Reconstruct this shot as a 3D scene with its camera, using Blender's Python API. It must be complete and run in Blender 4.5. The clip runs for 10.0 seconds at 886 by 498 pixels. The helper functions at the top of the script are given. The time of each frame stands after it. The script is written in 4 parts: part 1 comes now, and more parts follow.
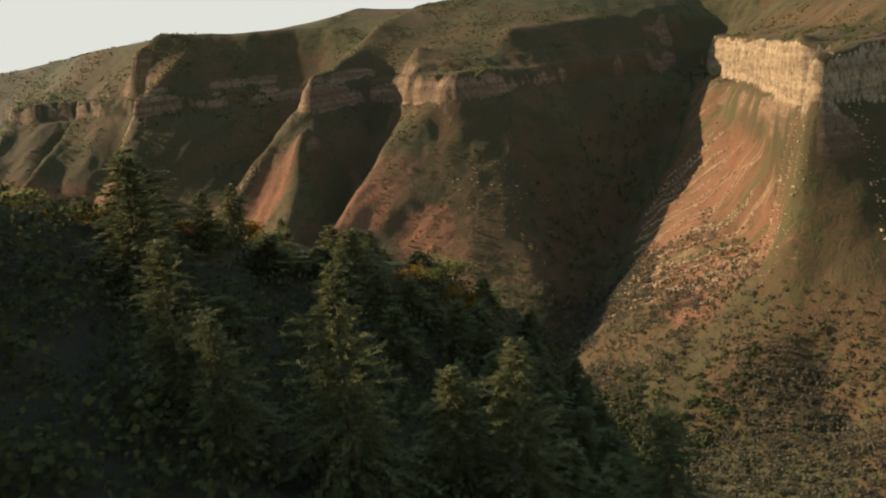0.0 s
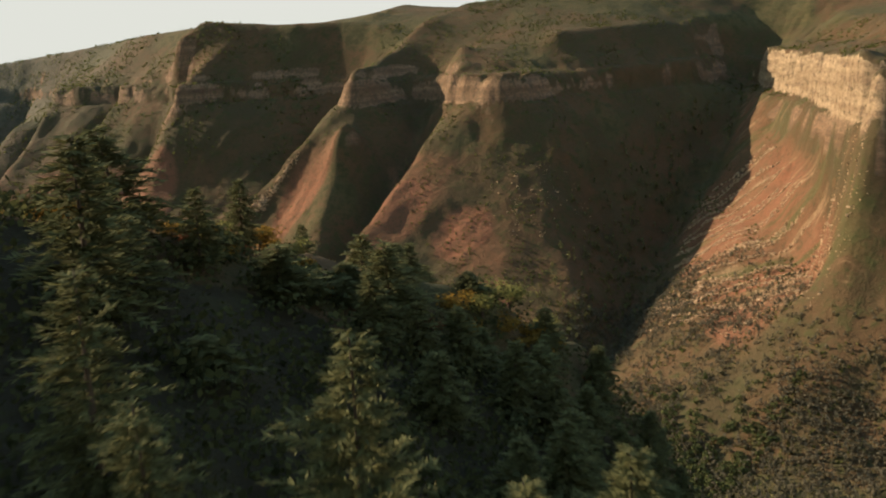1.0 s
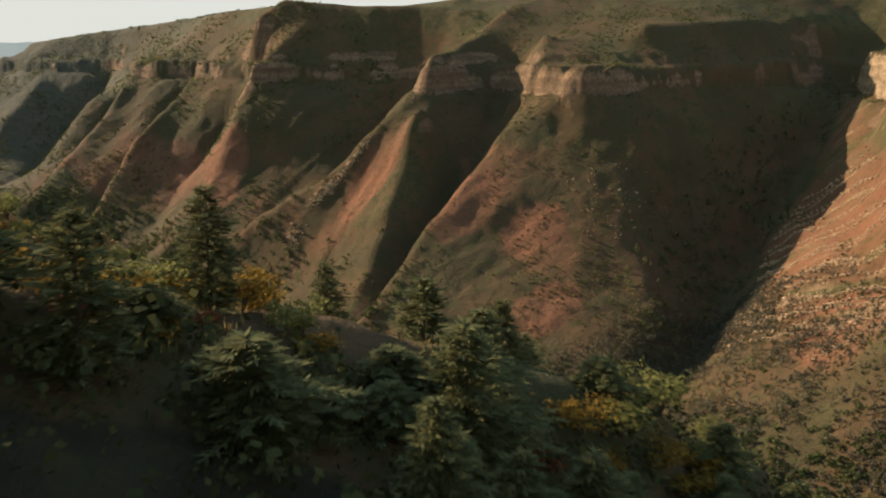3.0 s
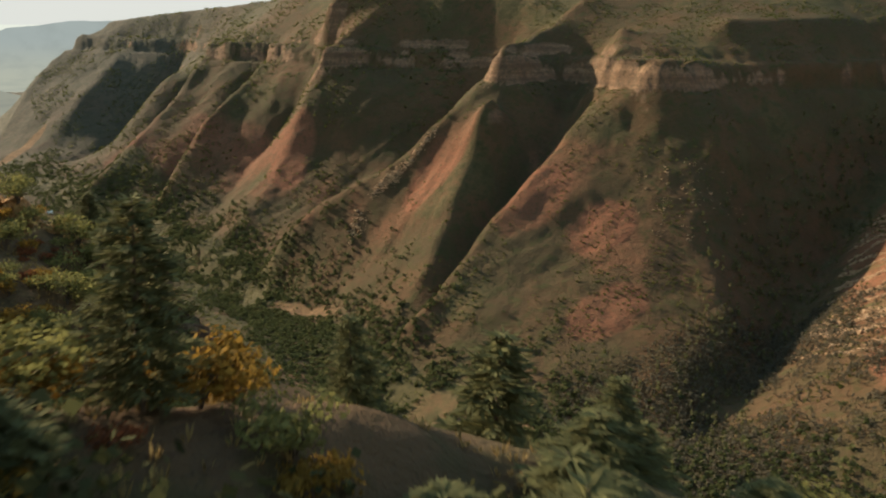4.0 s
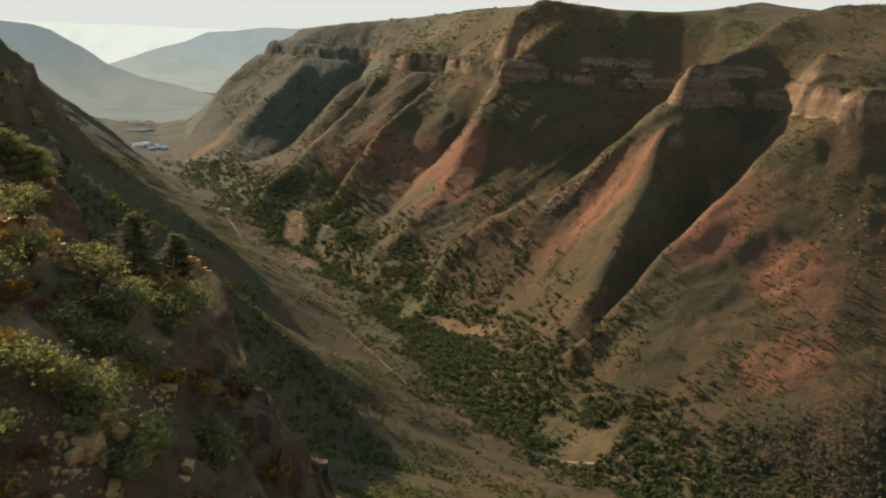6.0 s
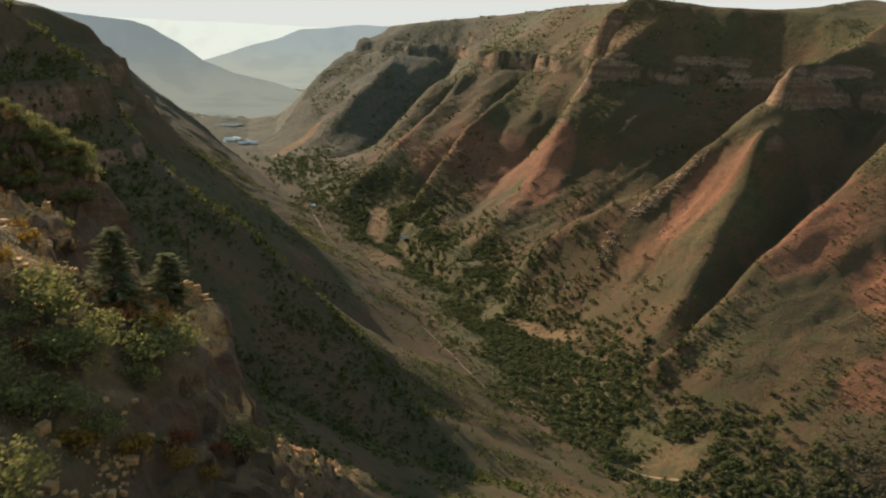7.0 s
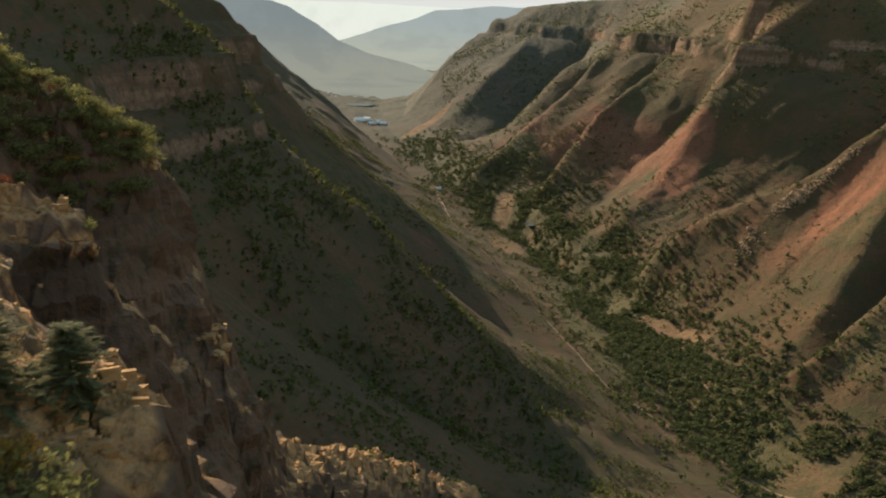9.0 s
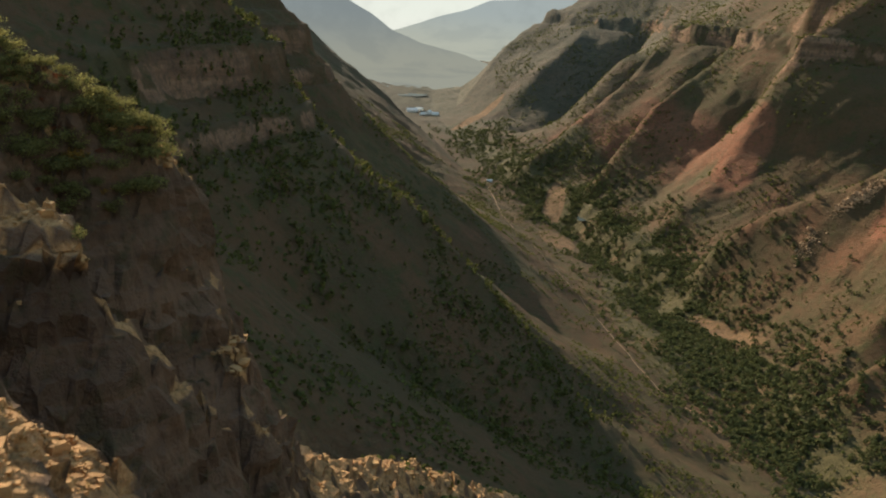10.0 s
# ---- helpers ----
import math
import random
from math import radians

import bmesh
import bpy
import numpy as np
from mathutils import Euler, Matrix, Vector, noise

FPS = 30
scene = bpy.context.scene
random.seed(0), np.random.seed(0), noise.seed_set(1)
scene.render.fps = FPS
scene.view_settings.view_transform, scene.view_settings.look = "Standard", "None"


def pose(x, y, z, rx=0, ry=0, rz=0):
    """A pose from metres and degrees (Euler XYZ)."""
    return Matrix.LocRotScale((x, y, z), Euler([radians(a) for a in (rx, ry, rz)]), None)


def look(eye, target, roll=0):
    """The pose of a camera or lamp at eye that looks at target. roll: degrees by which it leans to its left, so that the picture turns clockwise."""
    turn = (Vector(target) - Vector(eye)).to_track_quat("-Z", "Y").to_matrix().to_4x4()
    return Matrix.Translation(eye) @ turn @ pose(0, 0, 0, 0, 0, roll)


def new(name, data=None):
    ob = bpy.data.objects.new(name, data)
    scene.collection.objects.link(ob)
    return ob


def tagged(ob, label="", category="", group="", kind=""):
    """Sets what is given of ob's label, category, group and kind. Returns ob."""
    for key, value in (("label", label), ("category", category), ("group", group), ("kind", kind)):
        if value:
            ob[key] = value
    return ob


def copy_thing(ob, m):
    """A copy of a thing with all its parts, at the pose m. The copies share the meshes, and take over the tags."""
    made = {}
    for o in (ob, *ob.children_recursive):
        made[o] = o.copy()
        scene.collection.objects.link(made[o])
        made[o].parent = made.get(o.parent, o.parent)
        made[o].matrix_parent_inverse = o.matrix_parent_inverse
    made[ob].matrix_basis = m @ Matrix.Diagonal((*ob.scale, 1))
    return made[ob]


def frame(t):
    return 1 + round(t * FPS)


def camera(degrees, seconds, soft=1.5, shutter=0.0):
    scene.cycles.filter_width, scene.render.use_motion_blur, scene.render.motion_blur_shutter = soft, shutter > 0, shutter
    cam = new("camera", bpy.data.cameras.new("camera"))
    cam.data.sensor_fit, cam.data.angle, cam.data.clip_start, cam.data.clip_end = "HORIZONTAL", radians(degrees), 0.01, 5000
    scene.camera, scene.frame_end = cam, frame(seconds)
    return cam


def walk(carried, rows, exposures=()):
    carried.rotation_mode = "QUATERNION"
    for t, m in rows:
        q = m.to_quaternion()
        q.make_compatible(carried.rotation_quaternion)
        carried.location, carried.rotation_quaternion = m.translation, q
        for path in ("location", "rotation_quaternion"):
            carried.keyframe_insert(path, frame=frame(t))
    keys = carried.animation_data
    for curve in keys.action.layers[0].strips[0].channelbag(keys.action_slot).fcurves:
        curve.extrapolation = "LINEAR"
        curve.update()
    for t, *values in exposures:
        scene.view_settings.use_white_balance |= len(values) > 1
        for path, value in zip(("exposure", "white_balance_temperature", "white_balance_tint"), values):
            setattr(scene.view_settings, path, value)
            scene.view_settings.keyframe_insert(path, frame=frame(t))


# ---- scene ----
# the flight: seconds, place, turn to the left of +y, tilt up, lean
EXPOSURE = 1.6
ROWS = (
    (0.0, 0.00, -0.00, 400.00, -36.878, -12.485, -5.936),
    (0.5, 6.10, 10.03, 398.57, -35.885, -12.326, -4.806),
    (1.0, 11.95, 19.58, 397.32, -34.802, -12.274, -3.456),
    (1.5, 17.52, 28.85, 396.13, -33.799, -12.203, -2.377),
    (2.0, 22.58, 37.51, 395.21, -32.953, -12.218, -1.652),
    (3.5, 37.34, 63.78, 392.32, -28.880, -13.033, -0.182),
    (4.0, 42.16, 73.50, 391.07, -26.696, -13.290, 0.752),
    (4.5, 47.13, 83.92, 389.64, -24.243, -13.071, 0.766),
    (5.0, 51.60, 91.98, 388.84, -21.557, -12.762, 1.391),
    (5.5, 55.52, 100.47, 388.12, -19.019, -12.619, 2.273),
    (7.0, 68.48, 130.81, 385.31, -11.005, -12.982, 3.109),
    (7.5, 71.03, 139.87, 384.48, -8.700, -13.349, 3.062),
    (8.0, 73.35, 149.40, 383.64, -6.418, -13.729, 3.245),
    (8.5, 75.17, 158.11, 382.99, -4.601, -14.090, 3.462),
    (9.0, 76.60, 166.26, 382.25, -3.140, -14.447, 3.491),
    (9.5, 78.01, 174.87, 381.78, -1.559, -14.855, 3.656),
    (10.0, 78.93, 182.83, 381.37, -0.008, -15.194, 3.857),
)
cam = camera(50.410, 10.0, soft=2.0, shutter=0.5)
walk(cam, [(t, pose(x, y, z, 90 + up, 0, left) @ pose(0, 0, 0, 0, 0, lean)) for t, x, y, z, left, up, lean in ROWS], [(0.0, EXPOSURE, 6600, 8), (4.0, EXPOSURE, 6500, 8), (7.0, EXPOSURE, 6400, 9), (10.0, EXPOSURE, 6400, 10)])
# ---- end of flight

# ---- light ----
SUN_AZIMUTH, SUN_HEIGHT = radians(-30.0), radians(23.0)   # turn to the right of +y, height
world = bpy.data.worlds.new("sky")
scene.world = world
world.use_nodes = True
wn, wl = world.node_tree.nodes, world.node_tree.links
sky = wn.new("ShaderNodeTexSky")
sky.sky_type, sky.sun_disc = "NISHITA", False
sky.sun_elevation, sky.sun_rotation = SUN_HEIGHT, SUN_AZIMUTH
sky.altitude, sky.air_density, sky.dust_density, sky.ozone_density = 2000.0, 1.0, 0.8, 1.0
wn["Background"].inputs["Strength"].default_value = 0.15
haze = wn.new("ShaderNodeVectorMath")   # thin haze evens out the brightest part of the sky
haze.operation = "MINIMUM"
haze.inputs[1].default_value = (1.66, 1.68, 1.58)
wl.new(sky.outputs["Color"], haze.inputs[0])
wl.new(haze.outputs[0], wn["Background"].inputs["Color"])
sun_dir = Vector((math.sin(SUN_AZIMUTH) * math.cos(SUN_HEIGHT), math.cos(SUN_AZIMUTH) * math.cos(SUN_HEIGHT), math.sin(SUN_HEIGHT)))
sun = new("sun", bpy.data.lights.new("sun", "SUN"))
sun.data.energy, sun.data.angle, sun.data.color = 3.2, radians(0.6), (1.0, 0.82, 0.61)
sun.matrix_world = look(sun_dir * 1000, (0, 0, 0))


# ---- materials ----
class Mat:
    """Small helper to write node materials."""

    def __init__(self, name, rough=0.9):
        self.m = bpy.data.materials.new(name)
        self.m.use_nodes = True
        self.n, self.l = self.m.node_tree.nodes, self.m.node_tree.links
        self.bsdf = self.n["Principled BSDF"]
        self.bsdf.inputs["Roughness"].default_value = rough
        self.bsdf.inputs["Specular IOR Level"].default_value = 0.25
        self.coord = self.n.new("ShaderNodeTexCoord").outputs["Object"]

    def put(self, socket, value):
        if isinstance(value, bpy.types.NodeSocket):
            self.l.new(value, socket)
        elif isinstance(value, tuple) and len(value) == 3 and socket.type == "RGBA":
            socket.default_value = (*value, 1)
        else:
            socket.default_value = value

    def noise(self, size, detail=6, rough=0.6, stretch=None, distort=0.0, turn=None):
        t = self.n.new("ShaderNodeTexNoise")
        t.inputs["Scale"].default_value = 1.0 / size
        t.inputs["Detail"].default_value, t.inputs["Roughness"].default_value = detail, rough
        t.inputs["Distortion"].default_value = distort
        if stretch:
            mp = self.n.new("ShaderNodeMapping")
            mp.inputs["Scale"].default_value = stretch
            if turn is not None:   # drawn out along a line turned about z
                mp.vector_type = "TEXTURE"
                mp.inputs["Rotation"].default_value = (0, 0, radians(turn))
            self.l.new(self.coord, mp.inputs["Vector"])
            self.l.new(mp.outputs["Vector"], t.inputs["Vector"])
        else:
            self.l.new(self.coord, t.inputs["Vector"])
        return t.outputs["Fac"]

    def ramp(self, value, low, high):
        r = self.n.new("ShaderNodeMapRange")
        r.interpolation_type = "SMOOTHSTEP"
        r.inputs["From Min"].default_value, r.inputs["From Max"].default_value = low, high
        self.l.new(value, r.inputs["Value"])
        return r.outputs["Result"]

    def math(self, op, a, b=0.0):
        t = self.n.new("ShaderNodeMath")
        t.operation = op
        self.put(t.inputs[0], a)
        self.put(t.inputs[1], b)
        return t.outputs[0]

    def mix(self, fac, a, b):
        t = self.n.new("ShaderNodeMix")
        t.data_type = "RGBA"
        self.put(t.inputs[0], fac)
        self.put(t.inputs[6], a)
        self.put(t.inputs[7], b)
        return t.outputs[2]

    def attr(self, name):
        t = self.n.new("ShaderNodeAttribute")
        t.attribute_name = name
        return t.outputs["Fac"]

    def random(self):
        return self.n.new("ShaderNodeObjectInfo").outputs["Random"]

    def island(self):
        return self.n.new("ShaderNodeNewGeometry").outputs["Random Per Island"]

    def done(self, color, bump=None, depth=0.5, strength=0.6):
        self.put(self.bsdf.inputs["Base Color"], color)
        if bump is not None:
            b = self.n.new("ShaderNodeBump")
            b.inputs["Distance"].default_value, b.inputs["Strength"].default_value = depth, strength
            self.l.new(bump, b.inputs["Height"])
            self.l.new(b.outputs["Normal"], self.bsdf.inputs["Normal"])
        return self.m


def ground_material():
    m = Mat("canyon_ground", 0.95)
    m.bsdf.inputs["Specular IOR Level"].default_value = 0.1
    big, mid, fine, speck = m.noise(90, 5), m.noise(14, 7, 0.7), m.noise(2.2, 6, 0.7), m.noise(5.0, 5, 0.7)
    strata = m.noise(30, 5, 0.7, stretch=(0.15, 0.15, 3.2))
    scrub = m.mix(m.ramp(big, 0.38, 0.62), (0.070, 0.050, 0.025), (0.100, 0.057, 0.029))
    scrub = m.mix(m.ramp(mid, 0.48, 0.66), scrub, (0.058, 0.054, 0.021))
    red = m.mix(m.ramp(mid, 0.35, 0.65), (0.205, 0.084, 0.046), (0.140, 0.068, 0.037))
    tan = m.mix(m.ramp(mid, 0.35, 0.7), (0.185, 0.110, 0.055), (0.120, 0.074, 0.038))
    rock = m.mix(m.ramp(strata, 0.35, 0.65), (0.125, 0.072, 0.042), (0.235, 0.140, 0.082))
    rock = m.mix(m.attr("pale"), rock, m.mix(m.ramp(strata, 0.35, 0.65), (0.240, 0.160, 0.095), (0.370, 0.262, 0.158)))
    rock = m.mix(m.ramp(fine, 0.5, 0.75), rock, (0.120, 0.075, 0.046))
    rock = m.mix(m.math("MULTIPLY", m.ramp(m.noise(7, 5, 0.65), 0.5, 0.66), 0.65), rock, (0.085, 0.060, 0.040))
    rock = m.mix(m.math("MULTIPLY", m.ramp(m.noise(3.5, 5, 0.65, stretch=(1, 1, 0.14)), 0.46, 0.66), 0.55), rock, (0.080, 0.054, 0.037))
    green = m.mix(m.ramp(mid, 0.4, 0.65), (0.088, 0.073, 0.032), (0.054, 0.048, 0.021))
    soft = m.math("MULTIPLY_ADD", mid, 0.9)
    soft.node.inputs[2].default_value = -0.45

    def mask(name, low=0.35, high=0.65):
        return m.ramp(m.math("ADD", m.attr(name), soft), low, high)

    col = m.mix(mask("green"), scrub, green)
    col = m.mix(mask("red"), col, red)
    # aerial haze put into the colour: ground greys with distance up the valley
    col = m.mix(m.math("MULTIPLY", m.attr("far_haze"), 0.75), col, m.mix(m.ramp(mid, 0.4, 0.65), (0.090, 0.084, 0.062), (0.062, 0.061, 0.047)))
    col = m.mix(mask("tan"), col, tan)
    streak = m.ramp(m.noise(7.0, 4, 0.6, stretch=(1.0, 22.0, 40.0), turn=2.0), 0.53, 0.60)
    col = m.mix(m.math("MULTIPLY", streak, m.math("MULTIPLY", m.attr("fan"), m.ramp(m.noise(45, 4), 0.42, 0.62))), col, m.mix(m.ramp(fine, 0.4, 0.6), (0.255, 0.162, 0.090), (0.165, 0.098, 0.054)))
    lush = m.ramp(m.noise(16.0, 4, 0.6, stretch=(1.0, 14.0, 40.0), turn=2.0), 0.55, 0.66)
    col = m.mix(m.math("MULTIPLY", lush, m.math("MULTIPLY", m.attr("fan"), 0.8)), col, (0.070, 0.068, 0.026))
    # near rock faces darkened in colour to stand for their shade
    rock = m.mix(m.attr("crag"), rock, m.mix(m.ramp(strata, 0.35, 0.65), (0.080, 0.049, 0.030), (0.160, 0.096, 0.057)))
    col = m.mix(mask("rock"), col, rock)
    # sunlight put into the colour of the near crests and shelf soil
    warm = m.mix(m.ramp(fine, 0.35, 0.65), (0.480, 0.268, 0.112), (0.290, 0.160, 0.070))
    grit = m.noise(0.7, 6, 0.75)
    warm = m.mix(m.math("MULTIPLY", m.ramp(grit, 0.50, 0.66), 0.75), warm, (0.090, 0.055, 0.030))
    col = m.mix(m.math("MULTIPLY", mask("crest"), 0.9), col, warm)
    # shade of the fir slope painted as a near-black forest floor
    col = m.mix(mask("fir_shade"), col, (0.034, 0.028, 0.017))
    col = m.mix(m.math("MULTIPLY", m.ramp(fine, 0.52, 0.72), 0.55), col, (0.050, 0.046, 0.020))
    col = m.mix(m.math("MULTIPLY", m.ramp(speck, 0.50, 0.66), 0.5), col, (0.045, 0.043, 0.018))
    height = m.math("ADD", m.math("ADD", mid, m.math("MULTIPLY", speck, 0.6)), m.math("ADD", m.math("MULTIPLY", fine, 0.35), m.math("MULTIPLY", grit, 0.12)))
    return m.done(col, height, 3.5, 0.7)


GROUND = ground_material()


# ---- the shape of the land ----
def lattice(ix, iy, seed):
    n = (ix * 374761393 + iy * 668265263 + seed * 974634541) & 0xFFFFFFFF
    n = ((n ^ (n >> 13)) * 1274126177) & 0xFFFFFFFF
    return ((n ^ (n >> 16)) & 0xFFFF) / 65535.0


def waves(x, y, size, seed):
    """Smooth value noise, -1 to 1."""
    u, v = np.asarray(x) / size, np.asarray(y) / size
    iu, iv = np.floor(u).astype(np.int64), np.floor(v).astype(np.int64)
    fu, fv = u - iu, v - iv
    fu, fv = fu * fu * fu * (fu * (fu * 6 - 15) + 10), fv * fv * fv * (fv * (fv * 6 - 15) + 10)
    a, b = lattice(iu, iv, seed), lattice(iu + 1, iv, seed)
    c, d = lattice(iu, iv + 1, seed), lattice(iu + 1, iv + 1, seed)
    return 2 * ((a * (1 - fu) + b * fu) * (1 - fv) + (c * (1 - fu) + d * fu) * fv) - 1


def fractal(x, y, size, seed, octaves=4, gain=0.5):
    out, amp, total = 0.0, 1.0, 0.0
    for k in range(octaves):
        c, s = math.cos(1.1 * k), math.sin(1.1 * k)
        out = out + amp * waves(c * x - s * y, s * x + c * y, size / 2**k, seed + 31 * k)
        total, amp = total + amp, amp * gain
    return out / total


def step(v, low, high):
    t = np.clip((v - low) / (high - low), 0, 1)
    return t * t * (3 - 2 * t)


BLUFFS = ((700, 1200), (800, 1090), (800, 1200), (770, 1565), (600, 1645), (585, 1890), (545, 2040), (800, 985))


def blob(x, y, cx, cy, rx, ry, turn=0.0):
    c, s = math.cos(radians(turn)), math.sin(radians(turn))
    u, v = (x - cx) * c + (y - cy) * s, -(x - cx) * s + (y - cy) * c
    return 1 - step(np.hypot(u / rx, v / ry), 0.6, 1.15)


LINES, NEAR_LINES, HIGH_LINES, LOW_LINES = [], [], [], []


def line(*points, near=False, low=False):
    """A crest or rim of the land through the given places, or, when low, a gully or foot."""
    (NEAR_LINES if near else LINES).append(points)
    if not near:
        (LOW_LINES if low else HIGH_LINES).append(points)


# valley floor: foot of the near wall, river, foot of the far wall
line((480, -400, 130), (480, 100, 105), (470, 350, 85), (450, 560, 60), (345, 790, 42), (300, 1000, 33), (275, 1200, 32), (225, 1450, 36), (180, 1620, 46), (140, 1800, 62), (50, 2150, 82), (-60, 2450, 100), (-110, 2800, 115), (-70, 3100, 130), (20, 3400, 140), (60, 3690, 150), low=True)
line((520, 100, 98), (510, 420, 62), (455, 640, 40), (390, 820, 26), (365, 950, 22), (355, 1150, 22), (350, 1320, 20), (320, 1500, 20), (275, 1660, 24), (190, 1880, 58), (115, 2150, 76), (40, 2480, 96), (10, 2800, 110), (60, 3200, 128), (150, 3690, 140), low=True)
line((560, 250, 98), (560, 420, 80), (500, 620, 60), (435, 800, 48), (408, 960, 50), (404, 1190, 32), (390, 1350, 50), (345, 1480, 52), (310, 1640, 60), (285, 1800, 75), (224, 1880, 90), (190, 2100, 92), (160, 2300, 106), (100, 2540, 116), (90, 2850, 128), (250, 3050, 140), (900, 3300, 150), (2000, 3450, 150), low=True)
# far wall, spur with the pale rock rib
line((880, 1290, 432), (820, 1258, 396), (755, 1225, 374), (689, 1187, 367), (669, 1188, 326), (643, 1188, 303), (616, 1189, 284), (586, 1197, 261), (559, 1212, 227), (525, 1231, 200), (487, 1253, 172), (441, 1278, 140), (415, 1300, 108), (396, 1325, 70))
# gully between the two red spurs
line((790, 1165, 305), (735, 1112, 258), (665, 1078, 200), (590, 1040, 148), (520, 998, 104), (470, 972, 72), (432, 958, 52), low=True)
line((640, 1130, 309), (615, 1116, 276), (600, 1112, 238), (560, 1066, 186), (525, 1040, 145), (492, 1022, 111), (464, 1010, 76))
line((570, 1165, 205), (520, 1150, 152), (470, 1110, 92), (430, 1085, 50))
# spur with two crests
line((850, 1140, 395), (789, 1087, 352), (766, 1053, 316), (680, 1025, 257), (600, 1000, 200), (510, 968, 140), (440, 940, 84))
line((828, 930, 308), (776, 888, 240), (750, 855, 204), (722, 808, 160), (675, 727, 118), (580, 690, 86), (490, 700, 55))
line((750, 985, 285), (700, 955, 232), (640, 910, 172), (556, 868, 126), (470, 850, 75), low=True)
# dark gully
line((1290, 960, 350), (1230, 940, 318), (1130, 885, 270), (1020, 845, 195), (914, 812, 138), (793, 747, 96), (680, 680, 78), (560, 620, 58), low=True)
line((896, 905, 262), (860, 860, 190), (820, 800, 130), low=True)
# red fan below the pale cliff
line((1040, 765, 262), (946, 668, 256), (853, 570, 248), (752, 462, 254))
line((960, 795, 185), (865, 665, 182), (775, 535, 174), (712, 462, 170))
# rims, half way up the cliff
line((785, 985, 342), (815, 972, 342), (905, 985, 342), (1000, 965, 342), (1120, 955, 342), (1250, 985, 342))
line((1285, 935, 342), (1235, 893, 342), (1130, 800, 342), (1035, 705, 342), (900, 580, 342), (768, 480, 342), (738, 434, 342), (800, 420, 342), (900, 380, 342), (960, 250, 342), (900, 0, 342), (900, -400, 342))
line((738, 434, 342), (722, 441, 300), (706, 437, 262), (684, 425, 212), (660, 408, 168), (630, 380, 122), (596, 345, 96))
line((860, 350, 300), (790, 330, 235), (720, 300, 178), (650, 270, 135), (590, 230, 108))
line((715, 1188, 342), (745, 1198, 342), (786, 1215, 342), (828, 1180, 342), (800, 1110, 342), (780, 1080, 342), (772, 1030, 342), (785, 985, 342))
line((705, 1225, 342), (745, 1275, 342), (795, 1335, 342), (850, 1390, 342), (865, 1460, 342), (830, 1520, 342), (770, 1565, 342), (715, 1600, 342), (655, 1625, 342), (594, 1645, 345), (640, 1720, 340), (620, 1800, 342), (580, 1890, 345), (600, 1960, 340), (541, 2040, 345), (504, 2105, 342), (560, 2250, 342), (575, 2420, 345), (540, 2560, 345), (451, 2680, 352), (330, 2830, 355), (420, 2920, 352), (1000, 3080, 352), (2000, 3150, 352))
# farther spurs and the gullies between
line((735, 1690, 440), (680, 1670, 398), (630, 1655, 366), (597, 1647, 342), (579, 1634, 302), (542, 1608, 247), (501, 1578, 175), (460, 1548, 134), (405, 1508, 88), (363, 1478, 55))
line((800, 1460, 265), (760, 1440, 217), (693, 1420, 179), (595, 1395, 139), (500, 1375, 100), (419, 1360, 70), (380, 1352, 42), low=True)
line((580, 1890, 345), (532, 1865, 297), (421, 1803, 217), (350, 1750, 128), (305, 1690, 65))
line((588, 1728, 272), (545, 1705, 215), (460, 1678, 140), (390, 1630, 86), (340, 1560, 52), low=True)
line((504, 2105, 342), (413, 2012, 247), (282, 1920, 139), (224, 1875, 95))
line((555, 1930, 282), (520, 1905, 245), (430, 1850, 170), (350, 1795, 100), (295, 1750, 68), low=True)
line((330, 2830, 355), (222, 2743, 270), (98, 2536, 120))
line((490, 2145, 265), (440, 2110, 215), (330, 2040, 130), (225, 1960, 84), low=True)
line((545, 2530, 325), (490, 2465, 248), (415, 2390, 180), (330, 2305, 124), (230, 2220, 94), low=True)
line((451, 2672, 358), (375, 2575, 295), (298, 2483, 229), (180, 2335, 110))
# hills on the far plateau
line((640, 1760, 428), (702, 1745, 464), (790, 1720, 450))
line((950, 1430, 418), (920, 1540, 446), (810, 1650, 450), (702, 1745, 464), (745, 1860, 458), (700, 2060, 453), (690, 2300, 444), (590, 2580, 424), (410, 2850, 394), (700, 3000, 395))
line((880, 1290, 432), (1000, 1330, 462), (1150, 1200, 468), (1350, 1080, 465), (1500, 900, 470), (1700, 900, 480))
line((960, 1060, 405), (1080, 1020, 408), (1200, 1010, 402), (1330, 1000, 412))
line((1300, 830, 405), (1180, 690, 400), (1020, 540, 398), (960, 470, 405), (1040, 300, 410), (1000, 0, 410))
line((960, 1560, 460), (1127, 1700, 480), (1318, 1965, 470), (1600, 2300, 440), (1300, 2900, 430))
line((1000, 1570, 455), (1000, 1640, 455), (900, 1900, 450), (1000, 2200, 450))
# near wall, far end: rim and spur
line((-240, 800, 470), (-160, 860, 420), (-100, 890, 376), (-74, 898, 352), (-56, 905, 325), (-20, 896, 284), (17, 898, 246), (55, 864, 225), (135, 858, 148), (176, 838, 106), (230, 842, 74), (300, 815, 46))
line((-100, 560, 330), (-60, 640, 275), (0, 680, 205), (90, 720, 138), (190, 735, 85), (320, 745, 52))
line((-85, 330, 372), (-120, 420, 345), (-150, 560, 345), (-150, 700, 345), (-105, 800, 336))
